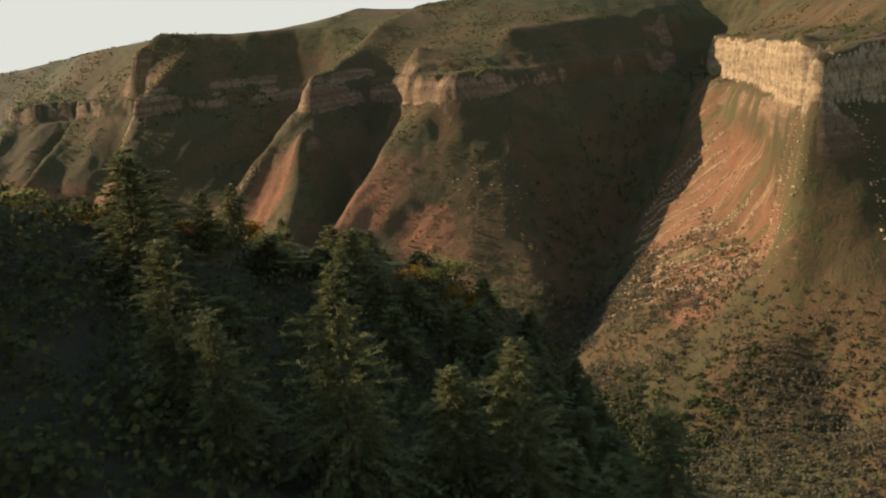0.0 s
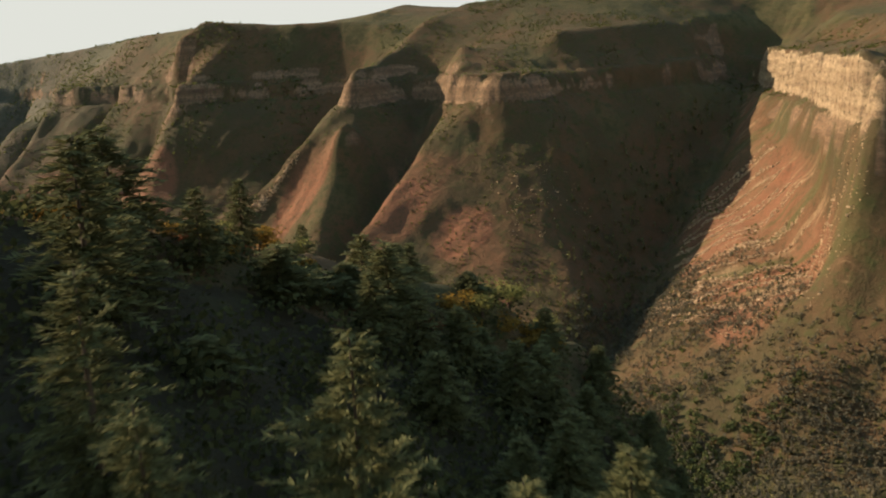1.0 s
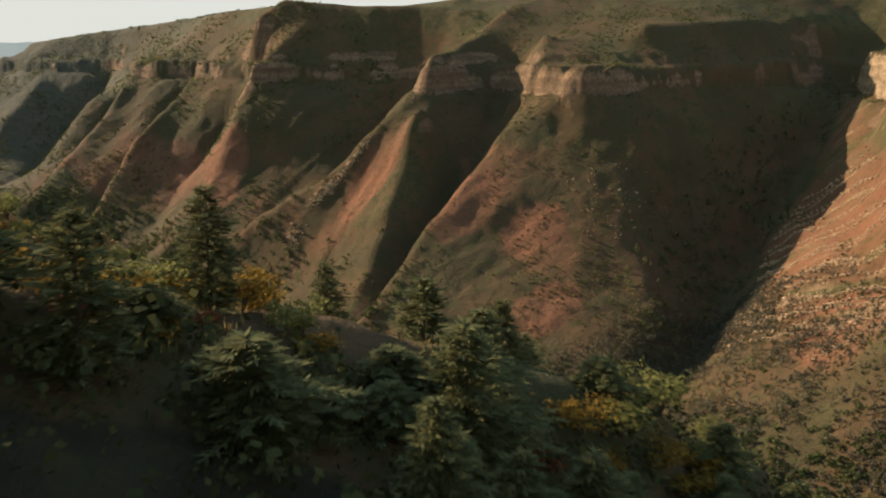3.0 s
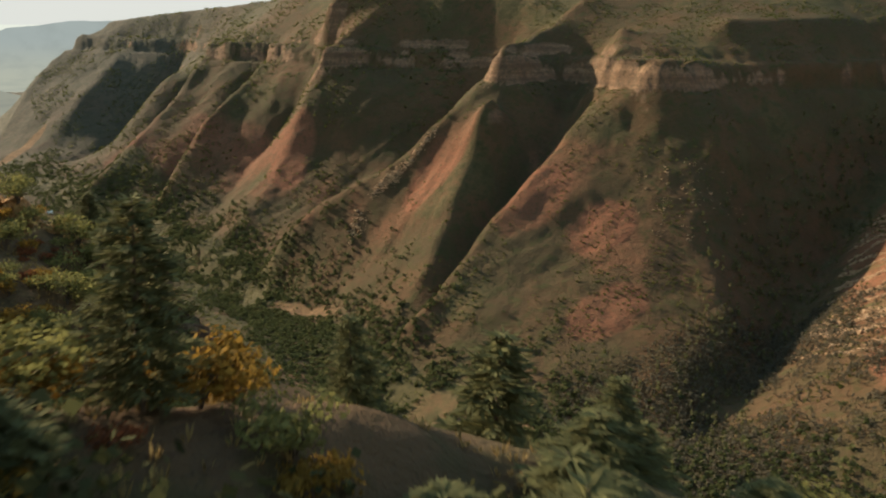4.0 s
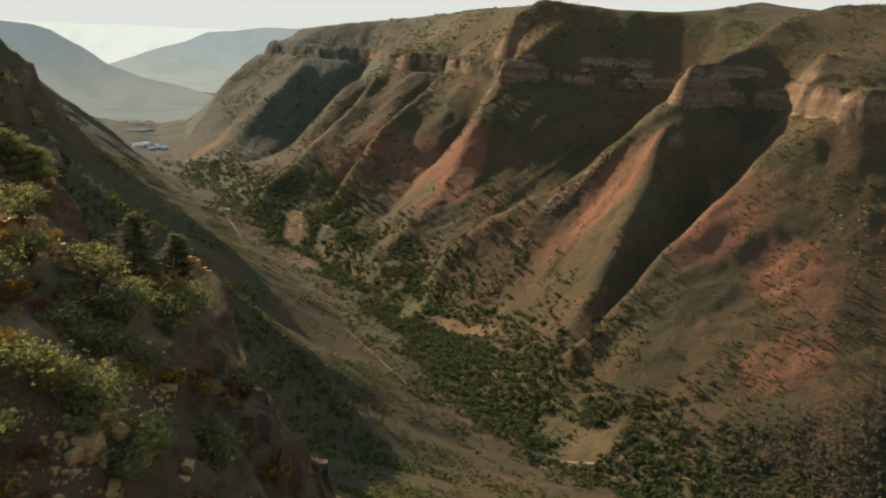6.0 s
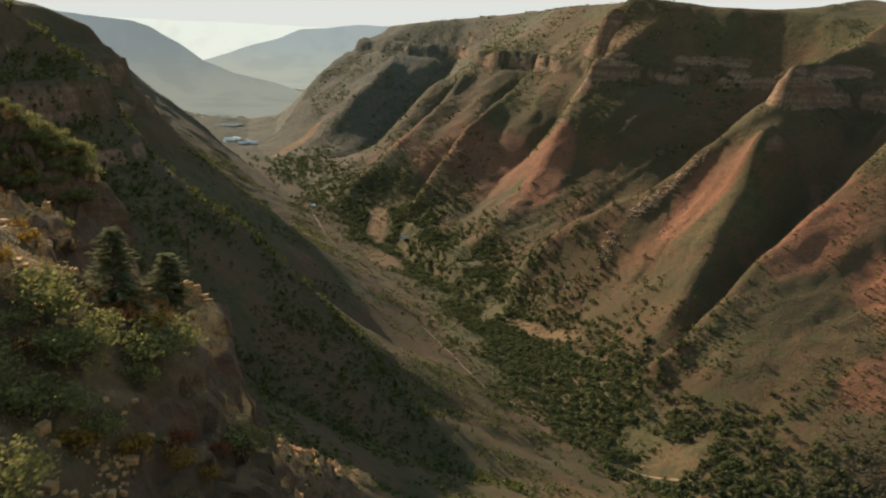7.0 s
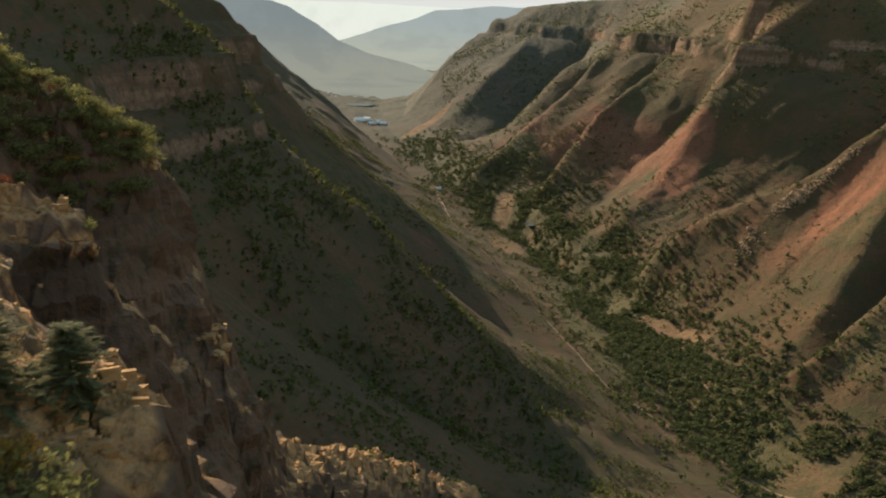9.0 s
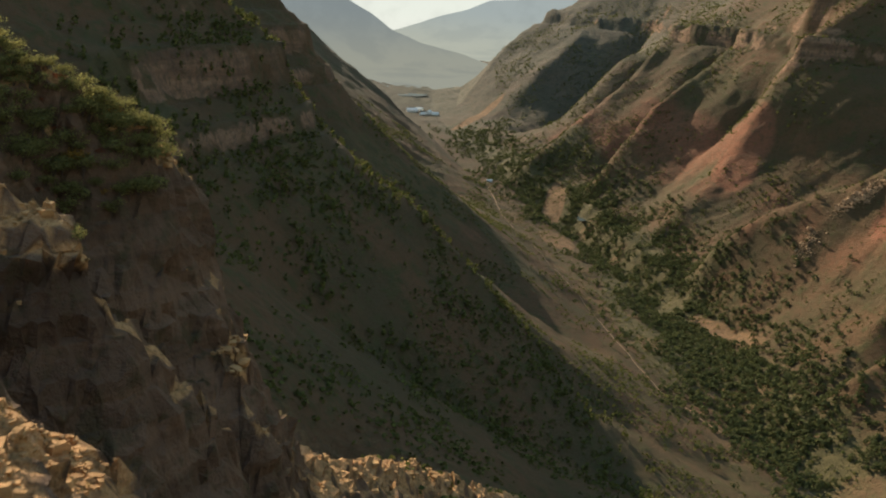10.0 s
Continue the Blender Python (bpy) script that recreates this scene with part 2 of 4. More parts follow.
line((-74, 898, 345), (-140, 1000, 338), (-175, 1120, 340), (-103, 1251, 345), (-210, 1380, 338), (-265, 1600, 338), (-320, 1850, 335), (-290, 2139, 335), (-400, 2300, 290), (-560, 2420, 230), (-990, 2600, 170))
line((-150, 960, 395), (-220, 1100, 398), (-165, 1250, 388), (-300, 1400, 405), (-430, 1700, 395), (-380, 2060, 385), (-700, 2150, 370), (-950, 2200, 370))
line((-165, 1250, 388), (-120, 1249, 366), (-89, 1252, 321), (-44, 1254, 267), (2, 1252, 221), (43, 1248, 187), (90, 1243, 157), (145, 1230, 109), (205, 1215, 66))
line((-130, 1075, 285), (-50, 1090, 205), (50, 1085, 135), (150, 1065, 80), (240, 1050, 48))
line((-190, 1450, 270), (-100, 1540, 175), (-10, 1600, 112), (80, 1620, 75))
line((-290, 2139, 338), (-248, 2142, 314), (-168, 2148, 250), (-98, 2152, 197), (-51, 2153, 164), (0, 2140, 105))
line((-400, -300, 440), (-300, 150, 420), (-260, 400, 405), (-270, 600, 425), (-320, 800, 480), (-700, 900, 520), (-800, 200, 470))
# slope below the near crags
line((60, -300, 360), (160, -60, 260), (190, 80, 232), (210, 220, 205), (240, 330, 170), (270, 480, 120), (330, 640, 68))
for near in (False, True):
    # tree-clad ridge and the hollow in front of it
    # the ridge's unseen left end is raised to cast shade on the hollow
    line((-150, 80, 455), (-60, 88, 434), (-20, 91, 413), (5, 92, 396.5), (20, 93, 389), (34, 96, 384), (46, 101, 379.5), (55, 106, 376.5), (66, 102, 373), (76, 99, 368.5), (88, 100, 359), (98, 98, 344), (120, 100, 312), (150, 100, 276), near=near)
    line((-120, 20, 414), (-40, 32, 396), (10, 44, 381), (50, 58, 363), (90, 66, 331), (140, 76, 270), near=near)
    line((-60, -60, 400), (0, -50, 386), (60, -60, 350), (130, -60, 285), near=near)
    # bushy shelf
    line((-60, 150, 382), (0, 150, 366), (30, 144, 360.5), (52, 138, 356), (62, 140, 347), (80, 146, 318), (130, 160, 265), near=near)
    line((0, 178, 369), (20, 180, 366), (40, 181, 364.2), (47, 183, 363), (53, 179, 359.8), (58, 177, 355), (64, 178, 344), near=near)
    # crag with the pair of trees
    line((-60, 190, 396), (0, 198, 379), (30, 202, 371.5), (46, 204, 367), (53, 206, 364), (58, 211, 361), (61.6, 215, 359.5), (65, 216, 356.7), (66.5, 211, 355), (68, 208, 354), (71, 213, 343), (74, 222, 333), (79, 236, 324), (86, 246, 306), (105, 275, 262), (150, 330, 200), near=near)
    line((53, 204, 364), (57, 202, 361.7), (60.5, 197, 357.5), (63, 190, 349), near=near)
    line((61.6, 215, 359.5), (60, 222, 356.5), (57, 232, 353), (53.2, 241, 351.3), near=near)
    line((30, 205, 371), (36, 222, 366), (40, 236, 361), near=near)
    # broken crest behind it
    line((-20, 246, 378), (20, 248, 369), (34, 248, 362), (42, 247, 357.5), (47.6, 245, 354.6), (50.4, 244.3, 352.5), (53.2, 243.2, 351.1), (56, 240.7, 348), (61.5, 236.5, 346), (65, 238, 336), near=near)
    line((-10, 264, 356), (20, 266, 338), (48, 264, 316), (74, 270, 284), near=near)
    # small crag
    line((-60, 268, 382), (-10, 276, 367), (20, 281, 360.5), (29, 283, 357.5), (34, 285, 355.5), (38, 284, 351), (44, 288, 338), (53, 294, 326), (58, 297, 303), near=near)
    line((10, 284, 361.5), (24, 287, 358.5), (31, 288.5, 356.6), (35, 289, 353.5), near=near)
    line((0, 300, 352), (20, 306, 336), (44, 309, 300), (72, 320, 262), near=near)
    # rock tower and the ledge below it
    line((-85, 310, 389), (-30, 316, 376), (5, 318, 369.5), (19, 319, 366), (29, 327, 359), (36, 336, 349), near=near)
    line((-50, 301, 375), (-20, 305, 367), (2, 308, 361.5), (15, 311, 357), (24, 316, 353), (31, 322, 348), near=near)
    line((36, 336, 349), (42, 333, 330), (48, 322, 320), (52, 321, 315), (56, 326, 298), (60, 380, 273), (64, 420, 255), (75, 445, 241), (100, 492, 208), (122, 560, 165), (150, 610, 125), near=near)
    line((20, 345, 340), (24, 360, 310), (30, 400, 262), (42, 450, 225), (60, 520, 180), near=near)
    line((90, 330, 235), (110, 400, 205), (140, 470, 170), near=near)


def raster(lines, x0, y0, cell, nx, ny):
    total, count = np.zeros((nx, ny)), np.zeros((nx, ny))
    for points in lines:
        for a, b in zip(points, points[1:]):
            n = max(2, int(2 * math.dist(a[:2], b[:2]) / cell) + 2)
            t = np.linspace(0, 1, n)
            i = np.rint((a[0] + (b[0] - a[0]) * t - x0) / cell).astype(int)
            j = np.rint((a[1] + (b[1] - a[1]) * t - y0) / cell).astype(int)
            z = a[2] + (b[2] - a[2]) * t
            ok = (i >= 0) & (i < nx) & (j >= 0) & (j < ny)
            np.add.at(total, (i[ok], j[ok]), z[ok])
            np.add.at(count, (i[ok], j[ok]), 1)
    return count > 0, total / np.maximum(count, 1)


def sample(grid, x0, y0, cell, x, y):
    """Bilinear reading of a height grid."""
    u = np.clip((x - x0) / cell, 0, grid.shape[0] - 1.001)
    v = np.clip((y - y0) / cell, 0, grid.shape[1] - 1.001)
    i, j = u.astype(int), v.astype(int)
    u, v = u - i, v - j
    return (grid[i, j] * (1 - u) + grid[i + 1, j] * u) * (1 - v) + (grid[i, j + 1] * (1 - u) + grid[i + 1, j + 1] * u) * v


def relax(h, fixed, value, rounds, edge=False):
    h = np.where(fixed, value, h)
    for _ in range(rounds):
        p = np.pad(h, 1, mode="edge")
        s = (p[2:, 1:-1] + p[:-2, 1:-1] + p[1:-1, 2:] + p[1:-1, :-2]) / 4
        s = np.where(fixed, value, s)
        if edge:
            s[0], s[-1], s[:, 0], s[:, -1] = h[0], h[-1], h[:, 0], h[:, -1]
        h = s
    return h


X0, Y0, X1, Y1 = -1000.0, -600.0, 2100.0, 3700.0
coarse, h = 0, None
for cell, rounds in ((128, 300), (64, 300), (32, 300), (16, 200), (8, 120)):
    nx, ny = int((X1 - X0) / cell) + 1, int((Y1 - Y0) / cell) + 1
    fixed, value = raster(LINES, X0, Y0, cell, nx, ny)
    if h is None:
        h = np.full((nx, ny), 300.0)
    else:
        gx, gy = np.meshgrid(X0 + cell * np.arange(nx), Y0 + cell * np.arange(ny), indexing="ij")
        h = sample(h, X0, Y0, coarse, gx, gy)
    h, coarse = relax(h, fixed, value, rounds), cell


def soften(h, cells):
    """Gaussian smoothing."""
    k = np.arange(-int(3 * cells), int(3 * cells) + 1)
    w = np.exp(-0.5 * (k / cells) ** 2)
    w /= w.sum()
    for axis in (0, 1):
        p = np.pad(h, [(len(k) // 2,) * 2 if a == axis else (0, 0) for a in (0, 1)], mode="edge")
        n = h.shape[axis]
        h = sum(wi * (p[i : i + n] if axis == 0 else p[:, i : i + n]) for i, wi in enumerate(w))
    return h


def rounded(h, fixed, value, cells, rounds, edge=False):
    """Relaxed land with rounded crests that still run through the lines."""
    aim = value.copy()
    for _ in range(4):
        h = relax(h, fixed, aim, rounds, edge)
        smooth = soften(h, cells)
        aim = np.where(fixed, aim + 0.8 * (value - smooth), value)
    return smooth


def straight(x, y):
    """Even slopes from the nearest crest or rim down to the nearest gully or foot."""
    near = []
    for lines in (HIGH_LINES, LOW_LINES):
        spots = np.concatenate([np.linspace(a, b, max(2, int(math.dist(a, b) / 7)), endpoint=False) for points in lines for a, b in zip(points, points[1:])])
        spots = spots[(spots[:, 2] < 352) & (spots[:, 0] > 150) & (spots[:, 0] < 1000) & (spots[:, 1] > 800) & (spots[:, 1] < 2950)]
        gap, tall = np.full(x.shape, 1e9), np.zeros(x.shape)
        for px, py, pz in spots:
            d = (x - px) ** 2 + (y - py) ** 2
            closer = d < gap
            gap, tall = np.where(closer, d, gap), np.where(closer, pz, tall)
        near.append((np.sqrt(gap) + 1.0, tall))
    (dh, zh), (dl, zl) = near
    return (np.maximum(zh, zl) * dl + zl * dh) / (dl + dh)


gx, gy = np.meshgrid(X0 + 8.0 * np.arange(h.shape[0]), Y0 + 8.0 * np.arange(h.shape[1]), indexing="ij")
i0, i1, j0, j1 = int((250 - X0) / 8), int((900 - X0) / 8), int((930 - Y0) / 8), int((2800 - Y0) / 8)
wx, wy = gx[i0:i1, j0:j1], gy[i0:i1, j0:j1]
even = 0.8 * step(wx, 270, 380) * step(900 - wx, 0, 60) * step(wy, 940, 1000) * step(2800 - wy, 0, 100) * (1 - step(h[i0:i1, j0:j1], 312, 338))
h[i0:i1, j0:j1] = h[i0:i1, j0:j1] * (1 - even) + even * straight(wx, wy)
WIDE = rounded(h, fixed, value, 0.9, 6)
NX0, NY0, NX1, NY1, FINE = -100.0, -60.0, 180.0, 620.0, 2.0
nx, ny = int((NX1 - NX0) / FINE) + 1, int((NY1 - NY0) / FINE) + 1
gx, gy = np.meshgrid(NX0 + FINE * np.arange(nx), NY0 + FINE * np.arange(ny), indexing="ij")
fixed, value = raster(NEAR_LINES, NX0, NY0, FINE, nx, ny)
NEAR = rounded(relax(sample(WIDE, X0, Y0, coarse, gx, gy), fixed, value, 400, edge=True), fixed, value, 1.1, 60, edge=True)
SLOPE = soften(np.hypot(*np.gradient(NEAR, FINE)), 1.5)


def base(x, y):
    z = sample(WIDE, X0, Y0, 8.0, x, y)
    inside = np.minimum(np.minimum(x - NX0, NX1 - x), np.minimum(y - NY0, NY1 - y))
    k = step(inside, 0, 30)
    return z * (1 - k) + sample(NEAR, NX0, NY0, FINE, x, y) * k


CRESTS = (((46, 204), (62, 215), 5), ((62, 215), (68, 208), 4), ((68, 210), (74, 222), 5), ((74, 222), (86, 246), 6), ((61, 216), (54, 241), 7), ((36, 247), (56, 241), 6), ((56, 241), (63, 237), 4), ((38, 284), (54, 295), 4), ((18, 281), (38, 284), 5), ((5, 318), (19, 319), 4), ((19, 319), (37, 336), 5), ((37, 335), (54, 322), 5), ((54, 326), (62, 400), 6), ((62, 400), (100, 492), 8), ((100, 492), (150, 610), 10))


def crest_near(x, y):
    """1 on the crests of the near crags, 0 away from them."""
    out = 0.0 * x
    for (xa, ya), (xb, yb), wide in CRESTS:
        t = np.clip(((x - xa) * (xb - xa) + (y - ya) * (yb - ya)) / ((xb - xa) ** 2 + (yb - ya) ** 2), 0, 1)
        d = np.hypot(x - xa - t * (xb - xa), y - ya - t * (yb - ya))
        out = np.maximum(out, np.exp(-((d / wide) ** 2)))
    return out


def blocks_of(x, y, size, seed):
    """Broken rock: cells with tilted tops at uneven heights, about -1 to 1, and how near a joint lies."""
    u, v = x / size, y / size
    iu, iv = np.floor(u).astype(np.int64), np.floor(v).astype(np.int64)
    best, second, out = np.full(u.shape, 9.0), np.full(u.shape, 9.0), np.zeros(u.shape)
    for a in (-1, 0, 1):
        for b in (-1, 0, 1):
            cu, cv = iu + a, iv + b
            du, dv = u - cu - lattice(cu, cv, seed), v - cv - lattice(cu, cv, seed + 1)
            d = np.abs(du + 0.4 * dv) + 0.7 * np.abs(dv - 0.4 * du)
            top = 2 * lattice(cu, cv, seed + 2) - 1 + 0.9 * (lattice(cu, cv, seed + 3) - 0.5) * du + 0.9 * (lattice(cu, cv, seed + 4) - 0.5) * dv
            closer = d < best
            second = np.where(closer, best, np.minimum(second, d))
            out, best = np.where(closer, top, out), np.where(closer, d, best)
    return out - 0.8 * (1 - step(second - best, 0.0, 0.16))


def land(x, y):
    """Height of the land."""
    x, y = np.asarray(x, float), np.asarray(y, float)
    near = step(260 - x, 0, 80) * step(700 - y, 0, 80) * step(x + 160, 0, 60)
    far = 1 - near
    wx = far * (5 * fractal(x, y, 60, 3, 3)) + near * 1.3 * fractal(x, y, 7, 4, 3)
    wy = far * (5 * fractal(x, y, 60, 5, 3)) + near * 1.3 * fractal(x, y, 7, 6, 3)
    z = base(x + wx, y + wy)
    wild = step(z, 40, 110)
    z = z + far * wild * (1 - 0.75 * step(z, 362, 392)) * (4.5 * fractal(x, y, 55, 7, 5, 0.55) - 2.0 * np.abs(fractal(x, y, 26, 8, 3)))
    steep = near * step(sample(SLOPE, NX0, NY0, FINE, x, y), 0.7, 1.5) * step(x + 100, 0, 20)
    along = np.where(y > 870, y, 0.73 * x + 0.68 * y)
    down = np.where(y > 870, x, 0.68 * x - 0.73 * y)
    rill = np.abs(fractal(0.16 * down, along + 12 * waves(x, y, 120, 61), 34, 62, 3))
    z = z - far * step(z, 70, 130) * (1 - step(z, 290, 325)) * step(x, 330, 400) * (6.0 * rill - 1.6)
    z = z + near * (0.5 * fractal(x, y, 6, 9, 3) + 0.2 * fractal(x, y, 1.7, 10, 2)) + steep * (2.4 * fractal(x, y, 7, 14, 4, 0.6) - 1.2 * np.abs(fractal(x, y, 3.0, 18, 2)))
    jag = 3.4 * fractal(x, y, 6.5, 33, 3, 0.6)
    z = z + near * crest_near(x, y) * (0.7 * np.floor(jag / 0.7) + 0.7 * step(jag / 0.7 - np.floor(jag / 0.7), 0.6, 1.0) - 0.1 + 0.9 * fractal(x, y, 1.9, 35, 2))
    rocky = near * np.clip(np.maximum(crest_near(x, y), 0.55 * steep) + 0.3 * steep, 0, 1) * step(y, 165, 190)
    z = z + rocky * (1.5 * blocks_of(x, y, 5.5, 101) + 0.8 * blocks_of(x, y, 2.4, 111))
    bed = z / 3.2 + 0.5 * fractal(x, y, 25, 15, 2)
    z = z + 0.75 * steep * 3.2 * (np.floor(bed) + step(bed - np.floor(bed), 0.3, 0.75) - bed)
    z = z + (1 - wild) * 1.0 * fractal(x, y, 40, 12, 3)
    # beds of hard rock stand out as cliffs
    z = z + far * 3 * fractal(x, y, 210, 17, 2) + far * step(z, 285, 325) * (1 - step(z, 350, 380)) * (6.5 * fractal(x, y, 34, 19, 3) - 5 * np.abs(fractal(x, y, 15, 13, 2)))
    d = np.abs(0.68 * (x - 1035) - 0.73 * (y - 705)) + 28 * fractal(x, y, 60, 64, 3)
    bold = (1 - step(d, 60, 130)) * step(x, 690, 800) * step(960 - y, 0, 40)
    z = z + bold * step(z, 285, 320) * (13 * fractal(along, 0.4 * down, 52, 66, 3) - 7 * np.abs(fractal(along, 0.4 * down, 19, 67, 2)))
    t = np.clip((z - 306) / 66, 0, 1)
    t2 = 0.16 * step(t, 0.0, 0.20) + 0.60 * step(t, 0.30, 0.58) + 0.24 * step(t, 0.66, 0.98)
    t2 = t2 * (1 - bold) + bold * (0.04 * step(t, 0.0, 0.3) + 0.82 * step(t, 0.28, 0.52) + 0.14 * step(t, 0.5, 1.0))
    wall = step(150 - x, 0, 60) * step(y, 640, 720) * step(1500 - y, 0, 120) * far
    tw = np.clip((z - 268) / 84, 0, 1)
    banded = 268 + 84 * (0.10 * step(tw, 0.0, 0.10) + 0.23 * step(tw, 0.15, 0.24) + 0.12 * step(tw, 0.28, 0.45) + 0.41 * step(tw, 0.47, 0.64) + 0.14 * step(tw, 0.68, 1.0))
    z = np.where((tw > 0) & (tw < 1), z * (1 - 0.9 * wall) + 0.9 * wall * banded, z)
    bluff = sum(blob(x, y, cx, cy, 75, 75) for cx, cy in BLUFFS)
    k = far * np.maximum(np.maximum(bold, np.clip(0.92 * bluff, 0, 0.92) * (0.25 + 0.75 * step(fractal(x, y, 55, 65, 2), -0.3, 0.1))), 0.5 + 0.42 * step(fractal(x, y, 130, 16, 3), -0.15, 0.25))
    z = z + bold * 2.5 * np.abs(fractal(along, 0 * along, 14, 63, 2)) * step(t, 0.3, 0.6)
    k = k * (1 - wall)
    z = np.where((t > 0) & (t < 1), z * (1 - k) + k * (306 + 66 * t2), z)
    return z


def spaced(*stops):
    """Coordinates with the given spacing between stops: (from, spacing), ..., (end, 0)."""
    out = []
    for (a, s), (b, _) in zip(stops, stops[1:]):
        n = max(1, round((b - a) / s))
        out += list(a + (b - a) * np.arange(n) / n)
    return np.array(out + [stops[-1][0]])


gx = spaced((-4900, 400), (-1000, 60), (-400, 14), (-150, 3), (5, 0.8), (100, 4.0), (1270, 10), (1500, 40), (2100, 350), (4900, 0))
gy = spaced((-3000, 400), (-600, 40), (-80, 5), (30, 1.6), (110, 0.9), (345, 2.5), (640, 4.4), (1700, 7), (2300, 12), (3000, 40), (3700, 300), (4950, 0))
mx, my = np.meshgrid(gx, gy, indexing="ij")
mz = land(mx, my)
sx, sy = np.gradient(mz, gx, axis=0), np.gradient(mz, gy, axis=1)
g = np.hypot(sx, sy)
craggy = step(g, 0.9, 1.8) * step(260 - mx, 0, 60) * step(700 - my, 0, 60) * step(my, 120, 170) * step(mx + 120, 0, 40)
push = craggy * (2.2 * fractal(mx + 0.8 * my, 1.4 * mz, 9, 41, 3, 0.6) + 1.0 * fractal(mx - my, 1.6 * mz, 2.6, 43, 2))
mx, my = mx - push * sx / (g + 1e-6), my - push * sy / (g + 1e-6)
dzx = np.gradient(mz, gx, axis=0)
dzy = np.gradient(mz, gy, axis=1)
slope = np.hypot(dzx, dzy)


def sheet(name, x, y, z, material, masks, crisp=None):
    n, k = x.shape
    mesh = bpy.data.meshes.new(name)
    idx = np.arange(n * k).reshape(n, k)
    quads = np.stack([idx[:-1, :-1], idx[1:, :-1], idx[1:, 1:], idx[:-1, 1:]], -1).reshape(-1, 4)
    mesh.vertices.add(n * k)
    mesh.vertices.foreach_set("co", np.stack([x, y, z], -1).astype(np.float32).ravel())
    mesh.loops.add(quads.size)
    mesh.loops.foreach_set("vertex_index", quads.astype(np.int32).ravel())
    mesh.polygons.add(len(quads))
    mesh.polygons.foreach_set("loop_start", np.arange(0, quads.size, 4, dtype=np.int32))
    mesh.polygons.foreach_set("use_smooth", np.ones(len(quads), dtype=bool) if crisp is None else ~crisp[:-1, :-1].ravel())
    mesh.update(calc_edges=True)
    for key, mask in masks.items():
        mesh.attributes.new(key, "FLOAT", "POINT").data.foreach_set("value", mask.astype(np.float32).ravel())
    mesh.materials.append(material)
    return new(name, mesh)


near_mask = step(260 - mx, 0, 60) * step(560 - my, 0, 60)
rock_mask = step(slope, 1.25, 2.2) * step(mz, 250, 300) * (0.35 + 0.65 * step(fractal(mx, my, 45, 20, 3), -0.3, 0.2))
rock_mask = np.maximum(rock_mask * (1 - near_mask), near_mask * step(slope, 1.15, 1.9) * step(my, 165, 195))
floor_mask = 1 - step(mz - 0.03 * np.maximum(my - 1500, 0), 45, 75)
patch = fractal(mx, my, 130, 21, 4)
red_mask = np.zeros_like(mz)
for cx, cy, rx, ry, turn in ((585, 1150, 75, 45, 0), (610, 980, 70, 45, 10), (655, 900, 50, 40, 0), (830, 680, 190, 45, 42), (730, 560, 130, 50, 42), (590, 800, 60, 40, 0), (450, 1720, 80, 150, 20), (400, 1880, 80, 150, 20), (330, 2000, 70, 110, 20), (520, 1600, 40, 70, 20), (500, 1560, 40, 60, 0)):
    red_mask = np.maximum(red_mask, blob(mx, my, cx, cy, rx, ry, turn))
red_mask = np.maximum(red_mask * (0.6 + 0.35 * patch), 0.5 * step(patch, 0.0, 0.5) * step(mz, 80, 130) * (1 - step(mz, 250, 300)))
tan_mask = np.maximum(0.5 * floor_mask * step(fractal(mx, my, 60, 23, 3), -0.1, 0.35), 0.3 * step(fractal(mx, my, 90, 24, 3), 0.15, 0.5) * (1 - step(mz, 120, 240)))
for cx, cy, rx, ry, turn in ((262, 1745, 20, 75, -8), (140, 2375, 110, 20, 52), (250, 1560, 30, 60, 0), (400, 1190, 14, 70, 20)):
    tan_mask = np.maximum(tan_mask, blob(mx, my, cx, cy, rx, ry, turn))
green_mask = np.maximum(0.55 * step(fractal(mx, my, 100, 25, 4), 0.05, 0.5), 0.6 * step(mz, 360, 400) * step(fractal(mx, my, 160, 26, 3), -0.2, 0.3))
for cx, cy, rx, ry in ((40, 2760, 140, 330), (330, 1250, 60, 300)):
    green_mask = np.maximum(green_mask, 0.7 * blob(mx, my, cx, cy, rx, ry))
river = np.abs(mx - np.interp(my, [p[1] for p in LINES[1]], [p[0] for p in LINES[1]]) - 18)
green_mask = np.maximum(green_mask, 0.75 * np.exp(-((river / 55) ** 2)) * (my < 2350) * (my > 300))
green_mask = np.maximum(green_mask, (0.30 + 0.25 * fractal(mx, my, 40, 28, 3)) * step(360 - mx, 0, 80) * step(my, 560, 640) * step(2200 - my, 0, 300))
tan_mask = np.where((mx < 300) & (my > 600) & (my < 1500), 0.6 * tan_mask, tan_mask)
tan_mask = np.maximum(tan_mask, 0.5 * near_mask * step(my, 96, 106) * step(fractal(mx, my, 16, 27, 3), -0.15, 0.25))
rock_mask = np.maximum(rock_mask, 0.75 * near_mask * crest_near(mx, my))
# where crests and gentle shelf soil are brightened as if sunlit
sunlit_mask = near_mask * np.maximum(crest_near(mx, my) * (1 - 0.7 * step(slope, 1.3, 2.4)), 0.42 * step(my, 112, 128) * step(260 - my, 0, 20) * step(fractal(mx, my, 14, 72, 3), -0.35, 0.15) * (1 - step(slope, 0.9, 1.4)))
# the slope whose ground colour is darkened for shade
fir_shade_mask = step(92 - my + 4 * waves(mx, my, 9, 71), 0, 6) * near_mask
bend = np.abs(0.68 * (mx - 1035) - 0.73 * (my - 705))
